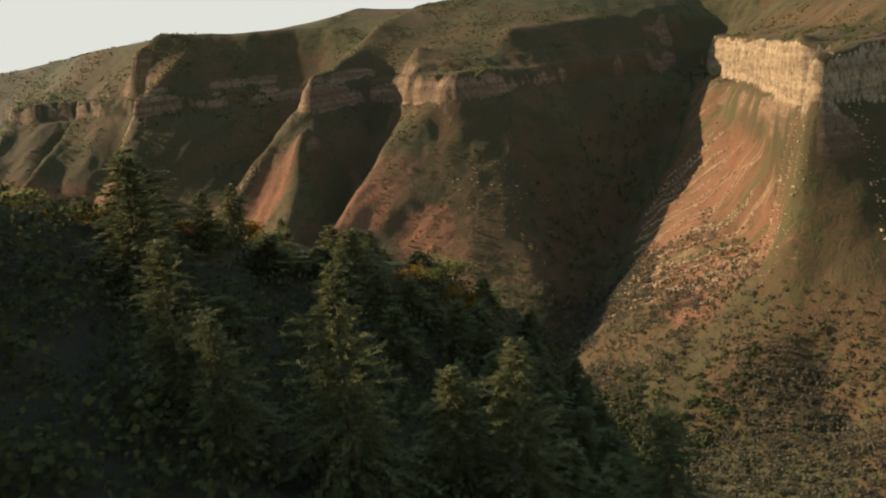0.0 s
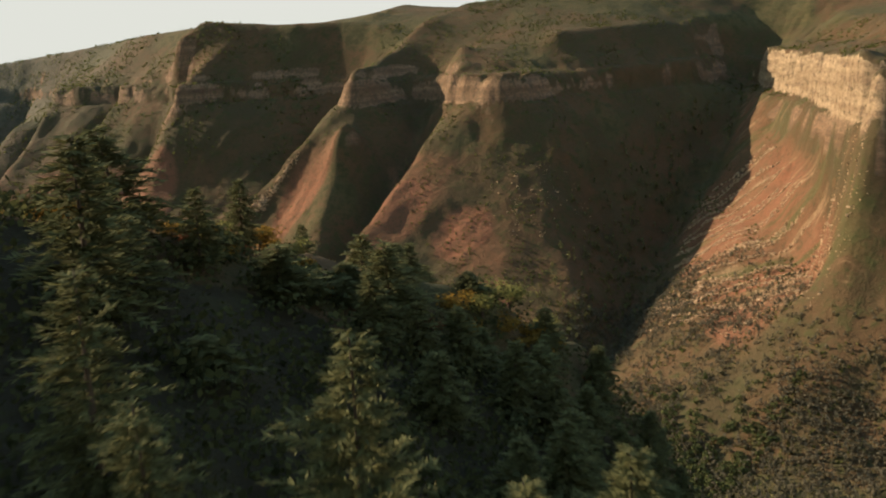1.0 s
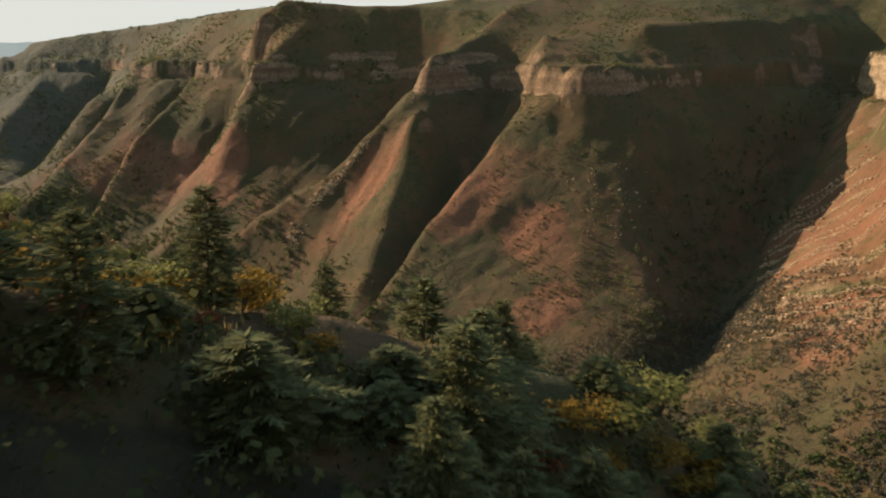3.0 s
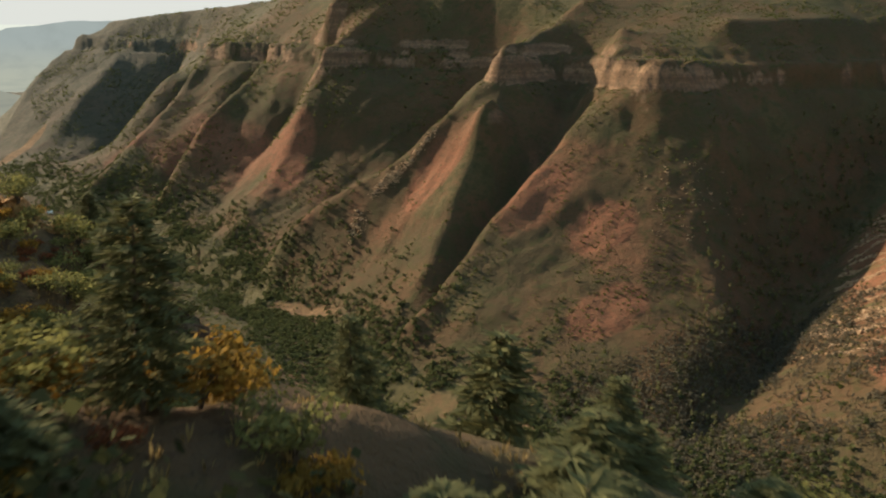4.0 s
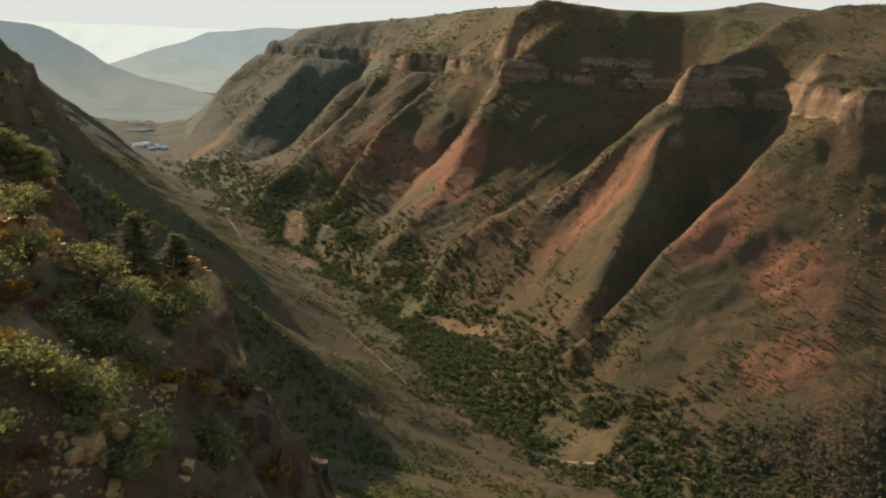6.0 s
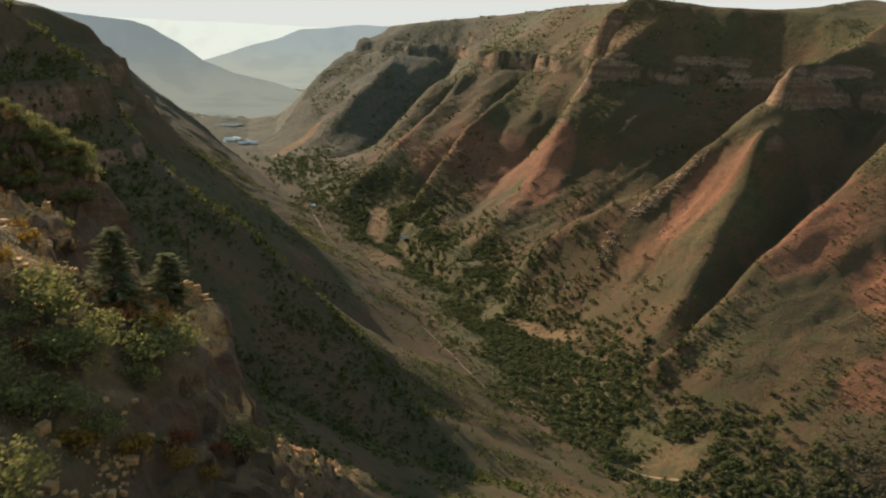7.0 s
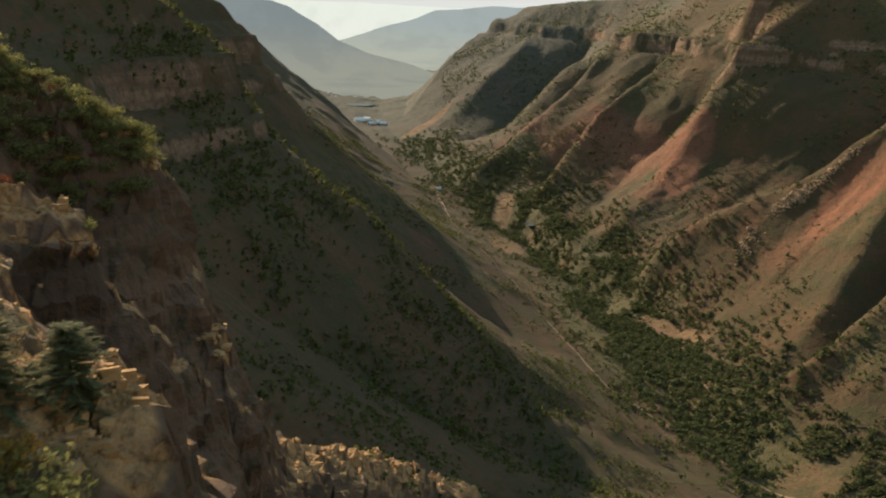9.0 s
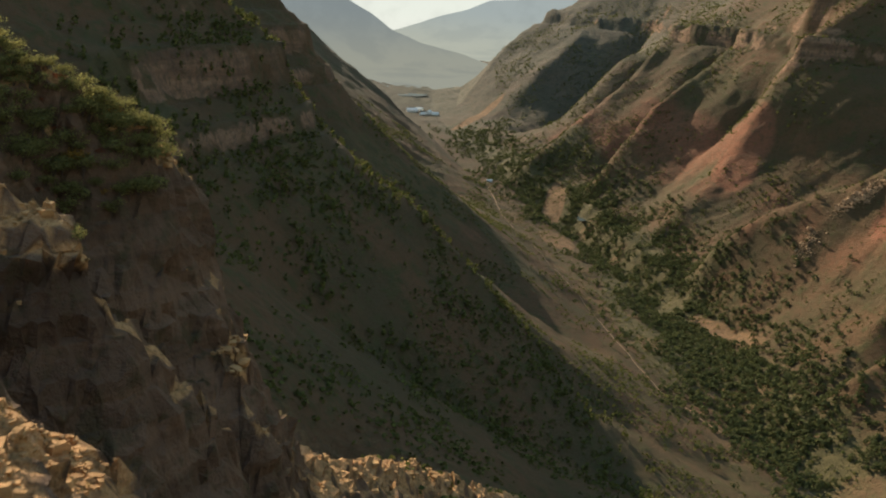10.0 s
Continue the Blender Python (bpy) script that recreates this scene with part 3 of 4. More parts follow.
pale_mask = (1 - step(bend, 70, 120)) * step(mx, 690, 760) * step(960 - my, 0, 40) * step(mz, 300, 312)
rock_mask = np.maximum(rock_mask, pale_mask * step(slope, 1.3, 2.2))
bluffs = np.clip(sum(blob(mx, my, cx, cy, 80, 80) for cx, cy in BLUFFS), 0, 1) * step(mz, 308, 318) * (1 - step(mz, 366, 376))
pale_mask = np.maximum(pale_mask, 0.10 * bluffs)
rock_mask = np.maximum(rock_mask, bluffs * (0.3 + 0.7 * step(fractal(mx, my, 40, 29, 3), -0.35, 0.1)) * step(slope, 0.8, 1.4))
green_mask = np.maximum(green_mask, 0.4 * near_mask * step(104 - my, 0, 8))
fan_side = 0.73 * (my - 705) - 0.68 * (mx - 1035)
fan_mask = step(fan_side, 8, 40) * (1 - step(fan_side + 60 * patch, 190, 290)) * step(mx, 640, 720) * step(mz, 100, 140) * (1 - step(mz, 300, 325)) * step(np.interp(mx, (560, 680, 793, 914, 1020, 1130, 1230), (620, 680, 747, 812, 845, 885, 940)) - my, 0, 25)
red_mask = np.maximum(red_mask, fan_mask * (0.52 + 0.3 * patch))
ground = sheet("ground", mx, my, mz, GROUND, {"rock": rock_mask, "red": red_mask, "tan": tan_mask, "green": green_mask, "pale": pale_mask, "crest": sunlit_mask, "fir_shade": fir_shade_mask, "fan": fan_mask, "crag": near_mask, "far_haze": step(my + 40 * patch, 1750, 2700)}, (near_mask * rock_mask > 0.45) & (my > 175))
tagged(ground, "red and olive canyon land with pale sandstone cliffs", "ground", kind="structure")


def on_ground(x, y):
    """Height of the built ground sheet, read between its corners."""
    x, y = np.asarray(x, float), np.asarray(y, float)
    i, j = np.clip(np.searchsorted(gx, x) - 1, 0, len(gx) - 2), np.clip(np.searchsorted(gy, y) - 1, 0, len(gy) - 2)
    u, v = np.clip((x - gx[i]) / (gx[i + 1] - gx[i]), 0, 1), np.clip((y - gy[j]) / (gy[j + 1] - gy[j]), 0, 1)
    return (mz[i, j] * (1 - u) + mz[i + 1, j] * u) * (1 - v) + (mz[i, j + 1] * (1 - u) + mz[i + 1, j + 1] * u) * v


# distance haze painted as a glowing colour that changes with height
def haze_glow_material(name, top, foot):
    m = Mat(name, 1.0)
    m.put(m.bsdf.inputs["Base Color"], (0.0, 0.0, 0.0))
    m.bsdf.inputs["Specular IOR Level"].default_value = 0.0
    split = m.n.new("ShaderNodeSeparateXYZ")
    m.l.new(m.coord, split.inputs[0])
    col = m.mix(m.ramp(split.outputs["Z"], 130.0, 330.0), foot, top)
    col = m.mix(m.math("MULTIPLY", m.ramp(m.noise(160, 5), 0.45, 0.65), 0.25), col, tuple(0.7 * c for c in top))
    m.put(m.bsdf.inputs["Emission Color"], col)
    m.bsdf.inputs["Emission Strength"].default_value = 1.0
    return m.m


def far_range(name, y, depth, profile, top_color, foot_color, seed, label):
    """A range at the edge of sight, haze put into its glow: a bank with a broken front that leans back."""
    px, pz = [p[0] for p in profile], [p[1] for p in profile]
    gx, gt = np.arange(px[0], px[-1], 16.0), np.linspace(0, 1, 24)
    x, t = np.meshgrid(gx, gt, indexing="ij")
    top = np.interp(gx, px, pz)[:, None] + 7 * fractal(x, 0 * x, 160, seed, 4)
    yy = y - depth * (1 - t) ** 1.6 - 0.12 * depth * np.abs(fractal(x, 60 * t, 170, seed + 5, 4)) * (1 - t)
    lie = on_ground(x, yy)
    z = np.where(lie > 165, lie - 6, np.maximum(100 + (top - 100) * t ** 1.9, lie + 4.5 * step(t, 0.0, 0.10) - 2.0))
    return tagged(sheet(name, x, yy, z, haze_glow_material(name, top_color, foot_color), {}), label, "distant hills", kind="structure")


# these banks glow in haze colours; their feet run out over the ground
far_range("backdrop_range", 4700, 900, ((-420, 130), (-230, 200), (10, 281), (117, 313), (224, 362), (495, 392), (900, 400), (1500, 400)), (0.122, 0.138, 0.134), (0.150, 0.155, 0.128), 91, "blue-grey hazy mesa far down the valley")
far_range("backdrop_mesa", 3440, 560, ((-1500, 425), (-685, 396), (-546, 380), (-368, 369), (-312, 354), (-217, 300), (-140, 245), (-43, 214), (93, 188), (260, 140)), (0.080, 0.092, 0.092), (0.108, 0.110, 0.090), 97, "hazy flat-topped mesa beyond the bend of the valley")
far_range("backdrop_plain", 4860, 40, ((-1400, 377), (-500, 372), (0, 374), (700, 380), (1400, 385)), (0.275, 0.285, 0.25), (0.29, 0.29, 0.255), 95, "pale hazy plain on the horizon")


# ---- plants, rocks and what else stands on the land ----
def mesh_of(name, verts, faces, material, smooth=False):
    mesh = bpy.data.meshes.new(name)
    verts, faces = np.asarray(verts, np.float32), np.asarray(faces, np.int32)
    n = faces.shape[1]
    mesh.vertices.add(len(verts))
    mesh.vertices.foreach_set("co", verts.ravel())
    mesh.loops.add(faces.size)
    mesh.loops.foreach_set("vertex_index", faces.ravel())
    mesh.polygons.add(len(faces))
    mesh.polygons.foreach_set("loop_start", np.arange(0, faces.size, n, dtype=np.int32))
    mesh.polygons.foreach_set("use_smooth", np.full(len(faces), smooth))
    mesh.update(calc_edges=True)
    mesh.materials.append(material)
    return mesh


def part(name, mesh, parent, label=""):
    ob = new(name, mesh)
    ob.parent = parent
    return tagged(ob, label)


def leaf_material(name, dark, light, warm=None, glow=0.35):
    m = Mat(name, 0.9)
    m.bsdf.inputs["Specular IOR Level"].default_value = 0.06
    col = m.mix(m.island(), dark, light)
    if warm:
        col = m.mix(m.ramp(m.random(), 0.45, 0.95), col, m.mix(m.island(), warm, tuple(1.5 * c for c in warm)))
    col = m.mix(m.math("MULTIPLY", m.noise(1.2, 3), 0.5), col, dark)
    m.done(col)
    through_leaf, both = m.n.new("ShaderNodeBsdfTranslucent"), m.n.new("ShaderNodeMixShader")
    m.put(through_leaf.inputs["Color"], col)
    both.inputs[0].default_value = glow
    m.l.new(m.bsdf.outputs[0], both.inputs[1])
    m.l.new(through_leaf.outputs[0], both.inputs[2])
    m.l.new(both.outputs[0], m.n["Material Output"].inputs["Surface"])
    return m.m


def bark_material():
    m = Mat("bark", 0.95)
    grain = m.noise(0.25, 6, 0.7, stretch=(3, 3, 0.5))
    return m.done(m.mix(grain, (0.050, 0.034, 0.024), (0.140, 0.100, 0.072)), grain, 0.05, 0.7)


def rock_material(name, low, high):
    m = Mat(name, 0.95)
    m.bsdf.inputs["Specular IOR Level"].default_value = 0.1
    grain, beds = m.noise(1.1, 7, 0.7), m.noise(2.0, 4, 0.6, stretch=(0.3, 0.3, 2.5))
    col = m.mix(m.ramp(beds, 0.35, 0.65), low, high)
    col = m.mix(m.ramp(grain, 0.55, 0.75), col, tuple(0.5 * c for c in low))
    return m.done(col, grain, 0.5, 0.7)


NEEDLES = leaf_material("fir_needles", (0.080, 0.078, 0.034), (0.185, 0.176, 0.072), glow=0.3)
BRUSH = leaf_material("brush_leaves", (0.118, 0.116, 0.040), (0.262, 0.236, 0.078), glow=0.5)
# leaf colour darkened to stand for the shade under the firs
DEEP = leaf_material("undergrowth_shaded_leaves", (0.036, 0.038, 0.016), (0.095, 0.092, 0.034))
OLIVE = leaf_material("oak_leaves", (0.055, 0.062, 0.018), (0.150, 0.148, 0.042))
GOLD = leaf_material("autumn_gold_leaves", (0.150, 0.090, 0.020), (0.330, 0.190, 0.035), glow=0.4)
RUSSET = leaf_material("autumn_russet_leaves", (0.130, 0.045, 0.020), (0.260, 0.095, 0.040), glow=0.4)
TWIGS = leaf_material("bare_twigs", (0.082, 0.072, 0.048), (0.165, 0.140, 0.094), glow=0.4)
WOODS = leaf_material("valley_leaves", (0.044, 0.054, 0.022), (0.118, 0.124, 0.046), glow=0.4)
DRY = leaf_material("dry_grass", (0.190, 0.125, 0.050), (0.330, 0.235, 0.095), glow=0.3)
BARK = bark_material()
STONE = rock_material("sandstone", (0.310, 0.170, 0.070), (0.460, 0.270, 0.116))
PALE = rock_material("pale_talus", (0.290, 0.185, 0.105), (0.430, 0.295, 0.180))
rng = np.random.default_rng(7)


def tube(path, radii, sides=7):
    verts, faces = [], []
    for p, r in zip(path, radii):
        for k in range(sides):
            a = 2 * math.pi * k / sides
            verts.append((p[0] + r * math.cos(a), p[1] + r * math.sin(a), p[2]))
    for i in range(len(path) - 1):
        for k in range(sides):
            j = (k + 1) % sides
            faces.append((i * sides + k, i * sides + j, (i + 1) * sides + j, (i + 1) * sides + k))
    return verts, faces


def quads_at(centre, along, across):
    """Leaf quads from centres and two half axes."""
    v = np.stack([centre - along, centre + across * 0.9 - along * 0.1, centre + along, centre - across * 0.9 - along * 0.1], 1)
    return v.reshape(-1, 3), np.arange(4 * len(centre)).reshape(-1, 4)


def conifer(seed, height, radius, whorls, sprays, leaf, bare=0.08, ragged=0.25):
    """A fir: bent tapering trunk, whorls of drooping boughs with sprays of needles."""
    r = np.random.default_rng(seed)
    tree = new("conifer")
    bend = r.normal(0, 0.02 * height, 2)
    path = [(bend[0] * t * t, bend[1] * t * t, -0.6 + (height + 0.6) * t) for t in np.linspace(0, 1, 8)]
    v, f = tube(path, [max(0.015, 0.022 * height * (1 - t) ** 0.9) for t in np.linspace(0, 1, 8)])
    part("trunk", mesh_of("trunk", v, f, BARK, True), tree)
    centre, along, across = [], [], []
    gap = r.uniform(0, 6.28)
    for w in range(whorls):
        t = bare + (1 - bare) * ((w + r.uniform(-0.3, 0.3)) / whorls)
        t = min(max(t, bare), 0.995)
        reach = radius * (1 - t) ** 0.75 * (0.55 + 0.45 * min(1, (t - bare) * 7 + 0.4)) + 0.12
        n = r.integers(5, 8)
        for k in range(n):
            a = 6.283 * (k + r.uniform(-0.35, 0.35)) / n + w * 1.9 + gap
            side = 1 + ragged * math.sin(a + gap + 2.0 * math.sin(6 * t + gap))
            z0 = min(height * (t + r.normal(0, 0.6) * (1 - bare) / whorls), 0.995 * height)
            length = reach * r.choice((0.55, 0.8, 1.0, 1.2)) * r.uniform(0.85, 1.1) * side
            lift = 0.32 - 0.42 * (1 - t) + r.normal(0, 0.10)
            out = np.array((math.cos(a), math.sin(a), 0.0))
            flat = np.array((-math.sin(a), math.cos(a), 0.0))
            m = max(2, int(sprays * length / radius + 1.5))
            for s in np.linspace(0.25, 1.0, m):
                p = out * length * s + np.array((bend[0] * t * t, bend[1] * t * t, z0 + length * (lift * s - 0.18 * s * s)))
                for sgn in (-1, -0.35, 0.35, 1):
                    d = out * 0.75 + flat * sgn * r.uniform(0.4, 0.95) + np.array((0, 0, r.uniform(-0.45, 0.55)))
                    d = d / np.linalg.norm(d)
                    size = leaf * r.uniform(0.7, 1.3) * (1.1 - 0.3 * s)
                    up = np.array((r.normal(0, 0.5), r.normal(0, 0.5), 1.0))
                    side_axis = np.cross(d, up)
                    side_axis /= np.linalg.norm(side_axis) + 1e-6
                    centre.append(p + d * size * 0.7)
                    along.append(d * size)
                    across.append(side_axis * size * 0.24)
    v, f = quads_at(np.array(centre), np.array(along), np.array(across))
    part("crown", mesh_of("crown", v, f, NEEDLES), tree)
    return tree


def shrub(name, seed, material, width, height, leaves, leaf):
    """A bush: a few stems and lobes of small leaves."""
    r = np.random.default_rng(seed)
    bush = new(name)
    verts, faces = [], []
    lobes = []
    for k in range(r.integers(6, 10)):
        a, d = r.uniform(0, 6.28), width * 0.36 * math.sqrt(r.uniform(0, 1))
        top = np.array((d * math.cos(a), d * math.sin(a), height * r.uniform(0.45, 0.78)))
        lobes.append((top, r.uniform(0.2, 0.36) * width))
        path = [top * np.array((t, t, 1)) * t + np.array((0, 0, -0.25 * (1 - t))) for t in np.linspace(0, 1, 4)]
        v, f = tube(path, np.linspace(0.05, 0.012, 4), 3)
        faces += [tuple(i + len(verts) for i in q) for q in f]
        verts += v
    part("stem", mesh_of("stem", verts, faces, BARK, True), bush)
    c, d = [], []
    for top, rad in lobes:
        n = leaves // len(lobes)
        u = r.normal(size=(n, 3))
        u /= np.linalg.norm(u, axis=1, keepdims=True)
        shell = rad * r.uniform(0.45, 1.08, (n, 1)) * np.array((1, 1, 0.8))
        c.append(top + u * shell)
        d.append(u)
    c, d = np.concatenate(c), np.concatenate(d)
    low = c[:, 2] > 0.02
    c, d = c[low], d[low]
    w = np.cross(d + 0.7 * r.normal(size=d.shape), r.normal(size=d.shape))
    w /= np.linalg.norm(w, axis=1, keepdims=True)
    q = np.cross(d + 0.3 * r.normal(size=d.shape), w)
    size = leaf * r.uniform(0.6, 1.4, (len(c), 1))
    v, f = quads_at(c, w * size, q * size * 0.7)
    part("foliage", mesh_of("foliage", v, f, material), bush)
    return bush


def at_ground(x, y, turn, scale, sink=0.0, tilt=0.0):
    return Matrix.LocRotScale((x, y, float(on_ground(x, y)) - sink), Euler((tilt, 0, turn)), Vector((scale[0], scale[0], scale[1])))


PLACED = []


def spread(models, spots, label, category, group):
    """The first use of a model is the model itself, the others are copies."""
    for n, (x, y, turn, scale, which) in enumerate(spots):
        ob, (w, h0) = models[which % len(models)]
        m = at_ground(x, y, turn, (scale[0] / w, scale[1] / h0), 0.05)
        if ob.name not in PLACED:
            PLACED.append(ob.name)
            ob.matrix_basis = m
            tagged(ob, label, category, group)
        else:
            c = copy_thing(ob, Matrix.LocRotScale(m.translation, m.to_quaternion(), Vector((scale[0] / w, scale[0] / w, scale[1] / h0))))
            c.scale = Vector((scale[0] / w, scale[0] / w, scale[1] / h0))


firs = [(conifer(11 + k, 8.0, 2.3, 34, 9, 0.30, ragged=0.2 + 0.1 * (k % 3)), (1.75, 8.0)) for k in range(4)]
slim = [(conifer(31 + k, 8.0, 1.9, 40, 9, 0.25, ragged=0.35), (1.5, 8.0)) for k in range(2)]
close = [(conifer(41, 8.0, 2.4, 40, 11, 0.27, ragged=0.35), (2.1, 8.0))]

# trees of the ridge: place and height of the tip, half width
tips = ((27, 47.2, 388, 2.6), (51, 77, 374.2, 1.6), (58.1, 94.8, 378.6, 1.8), (69.5, 106.3, 373, 1.3), (70, 98.4, 373, 1.3), (77.4, 94.8, 368.6, 1.3), (32.6, 92.6, 392.8, 2.2), (25.7, 76.2, 393.6, 2.0), (30.3, 82.5, 387.4, 1.6), (20.2, 56, 390, 2.4), (20, 49, 386.6, 2.0), (31.4, 74.7, 380.3, 1.6), (54.2, 96.6, 377.6, 1.6), (52.2, 93.7, 377, 1.5), (55.4, 91.2, 380.3, 1.7), (63.7, 110.6, 377, 1.3), (55, 107, 379.9, 0.9), (38, 91, 387.5, 1.0), (43.9, 89.6, 382.2, 1.9), (60.8, 98.7, 378, 1.5), (48.2, 92.5, 378, 1.4), (41.6, 96, 383, 1.2), (40, 46.5, 380, 3.0), (37, 50, 378, 2.4), (63, 53, 365.5, 2.6))
nearest = [(conifer(45, 8.0, 2.4, 42, 16, 0.17, ragged=0.35), (2.1, 8.0)), (conifer(46, 8.0, 2.2, 40, 15, 0.18, ragged=0.3), (2.0, 8.0))]
spots = []
for n, (x, y, top, wide) in enumerate(tips):
    tall = max(2.5, top - float(on_ground(x, y)))
    spots.append((x, y, 1.7 * n, (max(1.4 * wide, 0.27 * tall), tall), n))
by_path = [s for s in spots if s[1] < 60]
spread(nearest, by_path, "broad grey-green fir on the shaded ridge slope", "tree", "firs on the ridge")
spread(firs, [s for s in spots if s[1] >= 60], "dark green fir on the shaded ridge slope", "tree", "firs on the ridge")
spread(close, [(46, 101.2, 2.2, (2.0, 6.6), 0), (66.6, 104.5, 0.4, (2.0, 376.3 - float(on_ground(66.6, 104.5))), 0)], "ragged dark green fir on the ridge crest", "tree", "firs on the ridge")
spread(slim, [(56, 211.5, 0.5, (2.3, 368.0 - float(on_ground(56, 211.5))), 0), (60.3, 212.5, 2.5, (2.1, 365.6 - float(on_ground(60.3, 212.5))), 1)], "slender dark fir on the crag's edge", "tree", "pair of firs on the crag")
# more firs down the shaded slope
more, tries = [], 0
while len(more) < 58 and tries < 4000:
    tries += 1
    x, y = rng.uniform(-25, 96), rng.uniform(34, 97)
    z = float(on_ground(x, y))
    tall = rng.uniform(4.0, 8.5)
    line_of_flight = abs((x - 12) * 0.86 - (y - 20) * 0.51)
    if z > 386 or z < 330 or (line_of_flight < 9 and y < 85) or any(math.hypot(x - a, y - b) < 3.2 for a, b, *_ in spots + more):
        continue
    if z + tall > 381 - 0.12 * (x - 40):
        continue
    more.append((x, y, rng.uniform(0, 6.28), (tall * rng.uniform(0.26, 0.36), tall), int(rng.integers(0, 4))))
spread(firs, more, "dark green fir on the shaded ridge slope", "tree", "firs on the ridge")
# bushes
oaks = [(shrub("oak_shrub", 51 + k, BRUSH, 2.4, 2.0, 860, 0.082), (2.4, 2.0)) for k in range(3)]
golds = [(shrub("golden_shrub", 61 + k, GOLD, 2.0, 1.5, 640, 0.086), (2.0, 1.5)) for k in range(2)]
russets = [(shrub("russet_shrub", 71 + k, RUSSET, 1.8, 1.3, 560, 0.08), (1.8, 1.3)) for k in range(2)]
kinds = {"oak": [], "gold": [], "russet": []}
tries = 0
while sum(map(len, kinds.values())) < 720 and tries < 60000:
    tries += 1
    zone = rng.integers(0, 18) if tries > 1600 else 12
    if zone <= 2:
        x, y = rng.uniform(20, 84), rng.uniform(93, 118)
    elif zone <= 5 or zone in (9, 10) or zone > 12:
        x, y = rng.uniform(34, 72), rng.uniform(116, 206)
    elif zone in (6, 8, 11, 12):
        x = rng.uniform(2, 33)
        y = float(np.interp(x, (5, 19, 29, 36), (318, 319, 327, 336))) - rng.uniform(-2.5, 7.5)
    else:
        x, y = rng.uniform(5, 42), rng.uniform(212, 288)
    d = 0.5
    steepest = 4.0 if zone in (6, 8, 11, 12) else 2.8 if y < 206 else 1.7
    if math.hypot(float(on_ground(x + d, y) - on_ground(x - d, y)), float(on_ground(x, y + d) - on_ground(x, y - d))) / (2 * d) > steepest:
        continue
    clump = waves(x, y, 11, 77)
    if clump < (-0.6 if tries > 1600 else -0.95) or any(math.hypot(x - a, y - b) < (1.5 if tries > 1600 else 1.15) for a, b, *_ in sum(kinds.values(), [])):
        continue
    tint = waves(x, y, 9, 78) + 0.4 * rng.normal()
    which = "oak" if tint < 0.25 or zone in (6, 8, 11, 12) and tint < 0.4 else "gold" if tint < 0.7 else "russet"
    if zone <= 2:
        which = "gold" if tint > -0.35 else "oak"
    if which == "oak" and len(kinds["oak"]) >= 295:
        which = "gold" if tint > -0.2 else "russet"
    s = rng.uniform(0.7, 1.4)
    kinds[which].append((x, y, rng.uniform(0, 6.28), ({"oak": 4.4, "gold": 2.9, "russet": 1.8}[which] * s, {"oak": 2.6, "gold": 1.7, "russet": 1.1}[which] * s), int(rng.integers(0, 3))))
spread(oaks, kinds["oak"], "olive green oak brush on the dry slope", "shrub", "oak bushes")
spread(golds, kinds["gold"], "yellow-orange autumn bush on the slope", "shrub", "golden bushes")
spread(russets, kinds["russet"], "russet autumn bush among rocks", "shrub", "russet bushes")


def clusters(spots, wide, tall, count, leaf):
    """Many crowns of loose leaf clumps as one set of quads. spots: x, y, size."""
    n = len(spots)
    base_z = on_ground(spots[:, 0], spots[:, 1])
    u = rng.normal(size=(n, count, 3))
    u /= np.linalg.norm(u, axis=2, keepdims=True)
    u[..., 2] = np.where(u[..., 2] < -0.6, -u[..., 2], u[..., 2])
    lump = 1 + 0.35 * np.sin(5 * u[..., :1] + rng.uniform(0, 6, (n, 1, 1))) * np.sin(4 * u[..., 1:2] + rng.uniform(0, 6, (n, 1, 1)))
    radius = np.array((wide, wide, tall)) * spots[:, None, 2:3] * rng.uniform(0.5, 1.0, (n, count, 1)) ** 0.5 * lump
    c = u * radius + np.stack([spots[:, 0], spots[:, 1], base_z + 0.8 * tall * spots[:, 2]], -1)[:, None]
    d = u + 0.45 * rng.normal(size=u.shape)
    w = np.cross(d, rng.normal(size=u.shape))
    w /= np.linalg.norm(w, axis=2, keepdims=True) + 1e-6
    q = np.cross(d, w)
    q /= np.linalg.norm(q, axis=2, keepdims=True) + 1e-6
    size = leaf * spots[:, None, 2:3] * rng.uniform(0.6, 1.3, (n, count, 1))
    return quads_at(c.reshape(-1, 3), (w * size).reshape(-1, 3), (q * size).reshape(-1, 3))


def scatter(number, x0, x1, y0, y1, keep):
    x, y = rng.uniform(x0, x1, number), rng.uniform(y0, y1, number)
    ok = rng.uniform(0, 1, number) < keep(x, y)
    return np.stack([x[ok], y[ok], rng.uniform(0.6, 1.35, ok.sum())], -1)


RIVER = LINES[1]


def off_river(x, y):
    """How far to the right of the river a place lies."""
    ry = np.array([p[1] for p in RIVER])
    rx = np.array([p[0] for p in RIVER])
    return x - np.interp(y, ry, rx)


def belt(x, y):
    d = off_river(x, y)
    n = fractal(x, y, 60, 81, 3)
    k = np.exp(-(((d - 26) / (56 + 22 * n)) ** 2)) * step(n, -0.5, -0.1)
    for cx, cy, rx, ry, turn in ((262, 1745, 24, 82, -8), (140, 2375, 120, 30, 52), (250, 1560, 34, 66, 0), (400, 1190, 15, 75, 20), (299, 1652, 16, 34, -10)):
        k = k * (1 - blob(x, y, cx, cy, rx, ry, turn))
    return k * step(2340 - y, 0, 60) * (1 - 0.65 * step(y + 60 * n, 1700, 2050))


